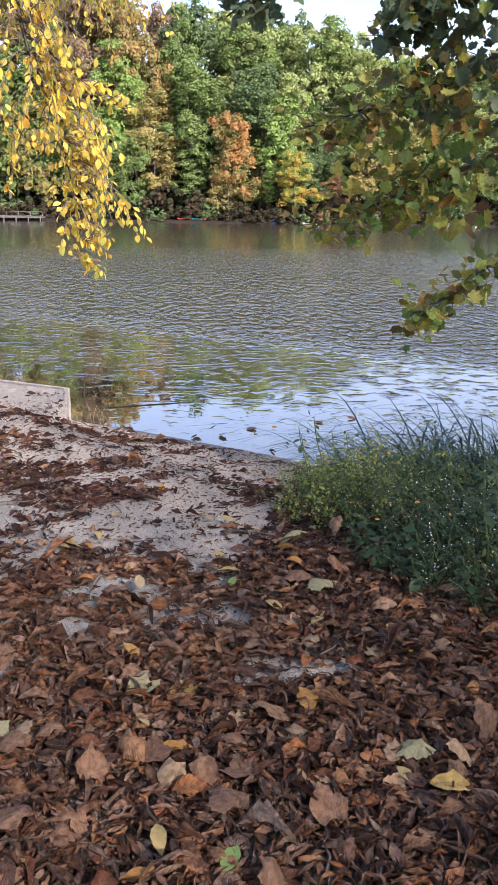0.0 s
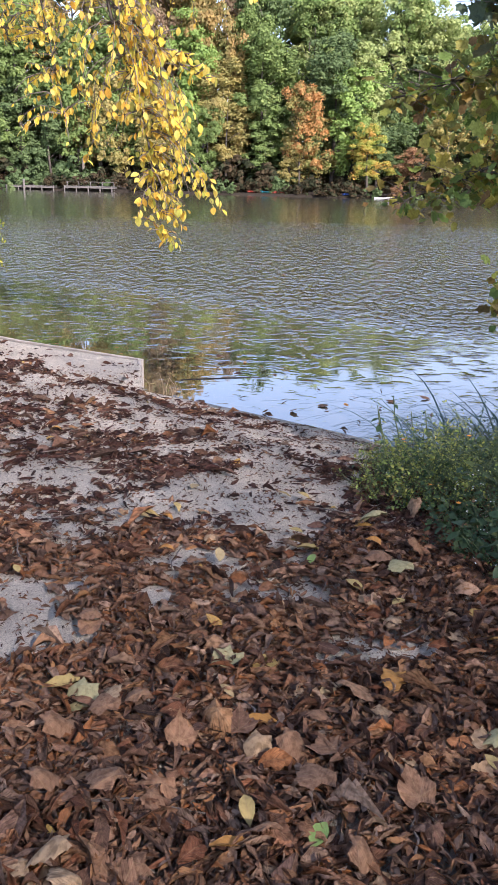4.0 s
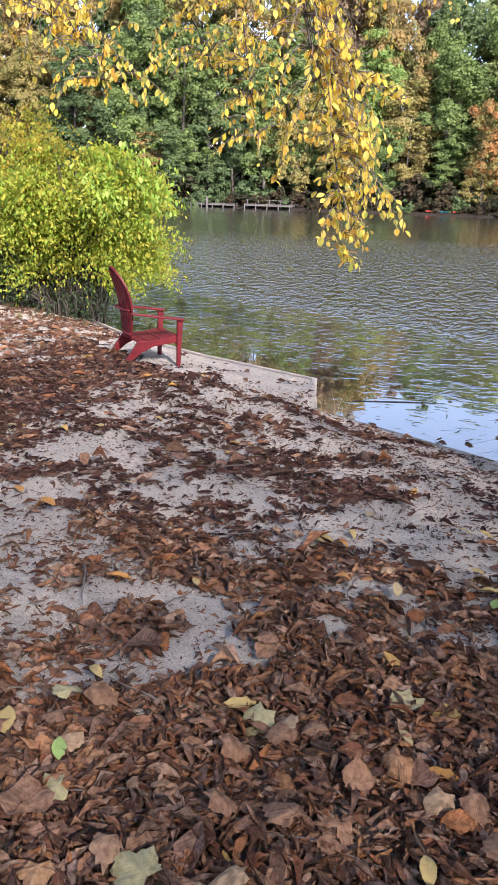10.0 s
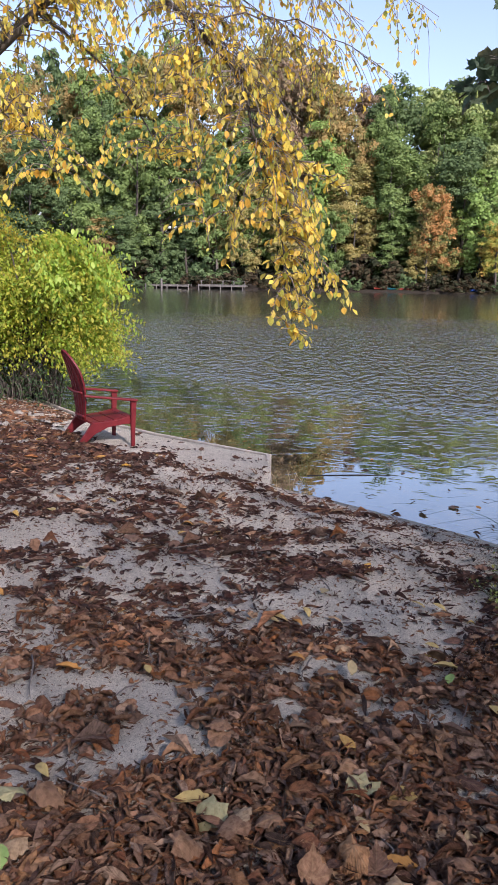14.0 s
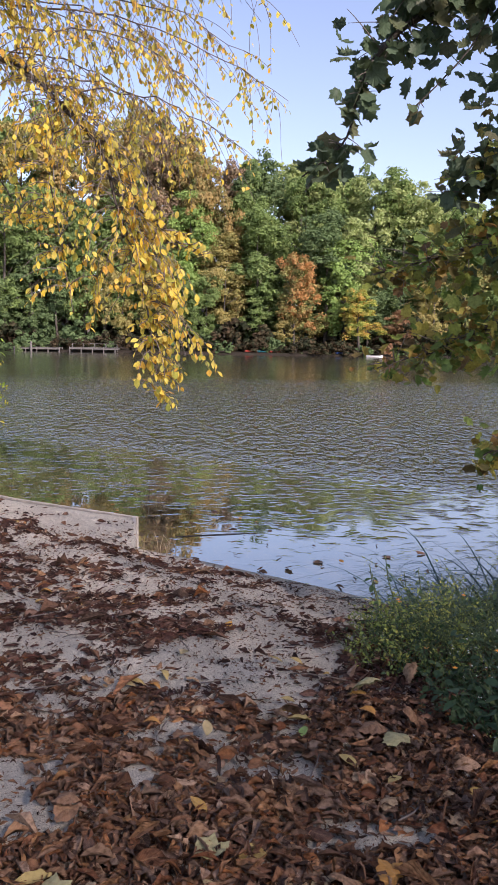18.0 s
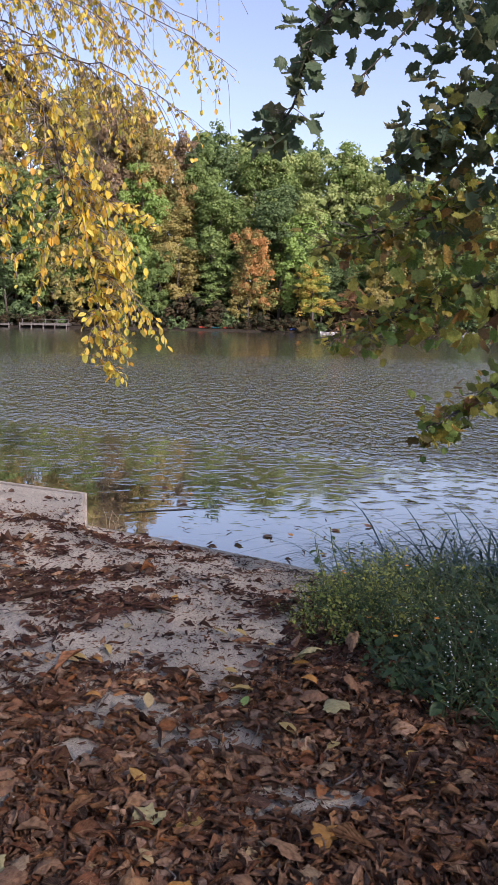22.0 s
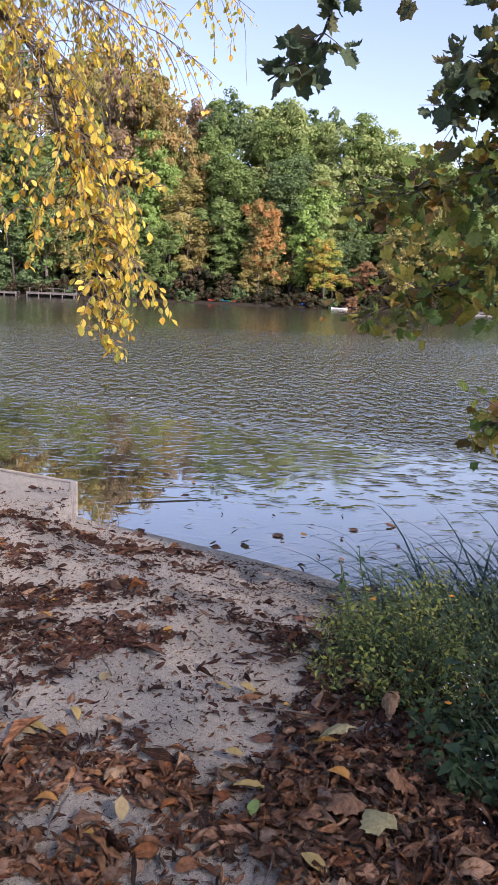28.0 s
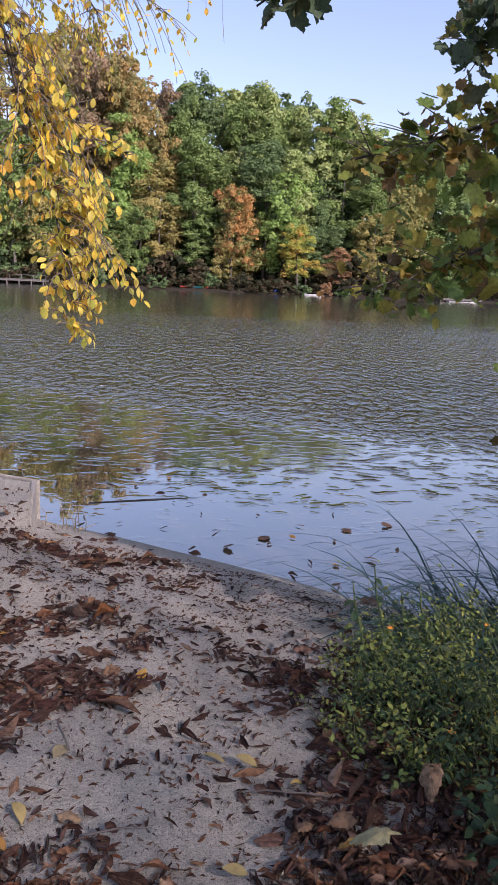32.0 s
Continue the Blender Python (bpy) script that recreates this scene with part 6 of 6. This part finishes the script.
# ---- leaf litter ----
# patches of open sand: x, y, half width, half depth
BARE = [(-1.84, 3.25, 0.34, 0.22), (-1.40, 4.12, 0.16, 0.22), (-2.25, 4.75, 0.35, 0.25), (-0.45, 3.92, 0.22, 0.16), (0.08, 4.25, 0.34, 0.30), (0.40, 4.45, 0.24, 0.32), (-1.54, 2.50, 0.20, 0.12), (-0.78, 2.50, 0.12, 0.24), (-0.56, 2.49, 0.10, 0.10), (-1.22, 2.26, 0.2, 0.09)]
BARE_B = [(-0.29, 2.82, 0.09, 0.12), (0.30, 2.95, 0.14, 0.10), (0.05, 3.0, 0.10, 0.10), (-0.15, 3.3, 0.14, 0.10), (0.60, 2.56, 0.30, 0.13), (0.33, 3.93, 0.18, 0.14), (0.45, 5.9, 0.6, 0.7), (-0.40, 6.4, 0.6, 0.4), (0.25, 5.0, 0.25, 0.2), (-0.22, 4.08, 0.16, 0.12), (-1.45, 7.6, 0.5, 0.5)]
DRIFTS = [(-0.50, 4.78, 0.45, 0.42, 0.80), (-0.06, 4.72, 0.26, 0.22, 0.74), (-0.95, 5.3, 0.40, 0.40, 0.72), (-0.25, 5.65, 0.3, 0.18, 0.68), (0.3, 5.45, 0.22, 0.14, 0.62), (-1.2, 4.6, 0.4, 0.35, 0.70), (0.02, 3.42, 0.4, 0.2, 0.75)]
LATTICE = np.random.RandomState(6).rand(64, 64)


def value_noise(x, y):
    i, j = np.floor(x).astype(int), np.floor(y).astype(int)
    u, v = smooth01(x - i), smooth01(y - j)
    a, b, c, d = (LATTICE[(i + p) % 64, (j + q) % 64] for p, q in ((0, 0), (1, 0), (0, 1), (1, 1)))
    return (a * (1 - u) + b * u) * (1 - v) + (c * (1 - u) + d * u) * v


def clumps_at(x, y):
    """How the leaves have blown together, 0 to 1: drifts half a metre long, tufts a hand wide."""
    return 0.34 * value_noise(x * 1.7 + 3, y * 2.3) + 0.36 * value_noise(x * 4.6 + y, y * 6.2 + 9) + 0.30 * value_noise(x * 11.0 - 2 * y, y * 12.5 + 5)


def cover(x, y):
    """How much of the ground the litter hides, 0 to 1."""
    d = inland(x, y)
    c = np.full_like(x, 0.51)
    front = 2.55 + 0.9 * smooth01((x + 0.9) / 0.5)
    c = np.maximum(c, 0.51 + 0.57 * smooth01((front - y) / 1.15))
    c = np.maximum(c, 1.1 * smooth01((x - 0.15 - 0.35 * np.maximum(y - 3.6, 0)) / 0.4) * smooth01((5.3 - y) / 0.6))
    c = np.where((x < -1.6) & (y > 4.4), np.maximum(c, 0.54), c)
    c = np.where((x < -2.9) & (y > 4.4), np.maximum(c, 0.74), c)
    c = c * (0.22 + 0.78 * smooth01((d - np.where(x < -4.2, -0.3, np.where(x < -1.1, 1.1, 0.55))) / 0.5))
    wrack = np.exp(-(((d - 1.35) / 0.28) ** 2)) * smooth01((0.2 - x) / 0.6) * smooth01((x + 1.3) / 0.3)
    c = np.maximum(c, 0.72 * wrack)
    for bx, by, rx, ry, much in DRIFTS:
        c = np.maximum(c, much * np.exp(-(((x - bx) / rx) ** 2 + ((y - by) / ry) ** 2) ** 2))
    for bx, by, rx, ry in BARE + BARE_B:
        q = ((x - bx) / rx) ** 2 + ((y - by) / ry) ** 2
        c = c * (1 - 0.62 * np.exp(-q * q * 0.7))
    return c


def litter(name, label, area, per_m2, templates, material, size, seed, lift, least=0.0, stretch=(1, 1, 1), floor=0.05, pad=0.3, smooth=False, turned=0.4, sharp=0.42):
    r = np.random.RandomState(seed)
    x0, x1, y0, y1 = area[0] - pad, area[1] + pad, area[2] - pad, area[3] + pad
    n = int((x1 - x0) * (y1 - y0) * per_m2)
    x, y = r.uniform(x0, x1, n), r.uniform(y0, y1, n)
    want = cover(x, y)
    p = smooth01((want - clumps_at(x, y)) / sharp + 0.40)
    p = np.maximum(p, floor * 2.6 * smooth01(inland(x, y) / 1.1) * smooth01((value_noise(x * 2.9 + 7, y * 4.3) - 0.42) * 4) if least >= 0 else floor)
    p = p * smooth01(np.minimum(x - x0, x1 - x) / (2 * pad)) * smooth01(np.minimum(y - y0, y1 - y) / (2 * pad))
    keep = (r.rand(n) < p) & (want > least) & (inland(x, y) > 0.22)
    x, y, want = x[keep], y[keep], want[keep]
    z = ground_z(x, y) + 0.004 + lift * r.rand(len(x)) * np.clip(want, 0, 1) ** 2
    heap = Heap()
    pick = r.randint(len(templates), size=len(x))
    for i, tmpl in enumerate(templates):
        s = pick == i
        k = int(s.sum())
        loft = np.clip(want[s], 0.35, 1)
        over = np.where(r.rand(k) < turned, math.pi, 0.0)
        up = np.stack([np.zeros(k), np.zeros(k), np.where(over > 0, size * 0.13, 0)], -1)
        heap.add(tmpl, np.stack([x[s], y[s], z[s]], -1) + up, turns(r.uniform(0, 6.28, k), r.normal(0, 0.19, k) * loft, over + r.normal(0, 0.32, k) * loft), size * r.choice([0.4, 0.65, 0.9, 1.1, 1.45], (k, 1)) * r.uniform(0.8, 1.15, (k, 1)) * np.array([stretch]) * r.uniform([0.75, 0.9, 0.7], [1.25, 1.1, 1.3], (k, 3)))
    return tagged(part(name, heap.mesh(name, smooth), material), label, "leaves", kind="stuff")


litter("leaf_litter", "dry brown curled leaves covering the ground", (-1.9, 1.9, 1.1, 3.5), 2100, CRUMPLED, LITTER_DARK, 0.069, 1, 0.038, smooth=True, sharp=0.36)
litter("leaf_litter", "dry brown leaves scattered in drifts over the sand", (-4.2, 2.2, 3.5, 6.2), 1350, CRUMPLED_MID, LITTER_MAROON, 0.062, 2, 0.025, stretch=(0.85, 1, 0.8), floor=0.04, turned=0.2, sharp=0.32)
# brighter leaf tones here stand for the sun on this bank
litter("leaf_litter", "orange brown leaves piled on the sunny bank", (-9.5, -3.4, 5.6, 13.0), 420, CRUMPLED_FAR, LITTER_DARK, 0.08, 13, 0.02, stretch=(0.85, 1, 0.8), floor=0.05)
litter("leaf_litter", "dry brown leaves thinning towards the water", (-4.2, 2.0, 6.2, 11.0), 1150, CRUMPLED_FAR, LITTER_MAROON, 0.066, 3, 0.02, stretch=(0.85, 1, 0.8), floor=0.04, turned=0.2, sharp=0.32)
litter("leaf_litter", "dry brown leaves under the trees", (-6.0, 5.0, -3.0, 1.1), 260, SCRAPS, LITTER_DARK, 0.11, 4, 0.04, pad=0.8)
litter("leaf_litter", "dry brown leaves blown about under the wood", (-11.0, 9.0, -9.0, 9.0), 60, SCRAPS, LITTER_DARK, 0.12, 9, 0.04, pad=2.5)
litter("leaf_litter", "dry brown leaves lying along the bank", (-7.5, -1.9, 0.0, 3.6), 420, SCRAPS, LITTER_DARK, 0.085, 10, 0.03, pad=0.7)
litter("leaf_litter", "dry brown leaves under the weeds", (1.9, 6.0, 0.5, 5.2), 420, SCRAPS, LITTER_DARK, 0.085, 11, 0.03, pad=0.6)
litter("leaf_crumbs", "small broken bits of dry leaves on the sand", (-4.0, 2.2, 1.2, 7.6), 1900, SCRAPS, LITTER_DARK, 0.024, 8, 0.006, least=-1.0, floor=0.45)
litter("leaf_crumbs", "broken pieces of dry leaves between the whole ones", (-2.0, 2.0, 1.1, 3.7), 2200, SCRAPS, LITTER_DARK, 0.04, 12, 0.055)
litter("broad_leaf_litter", "broad tan sycamore leaves lying on the brown litter", (-2.0, 2.0, 1.0, 3.6), 26, BROAD_LEAVES, LITTER_TAN, 0.085, 5, 0.05, 0.7)
litter("broad_leaf_litter", "broad tan leaves among the drifts", (-4.5, 2.2, 3.4, 8.0), 9, BROAD_LEAVES, LITTER_TAN, 0.07, 6, 0.04, 0.3)
litter("yellow_leaf_litter", "scattered yellow leaves on the brown litter", (-8.0, 2.4, 1.0, 12.0), 3.2, [OVATE, CURLED, TOOTHED], LITTER_YELLOW, 0.085, 7, 0.04, 0.1)
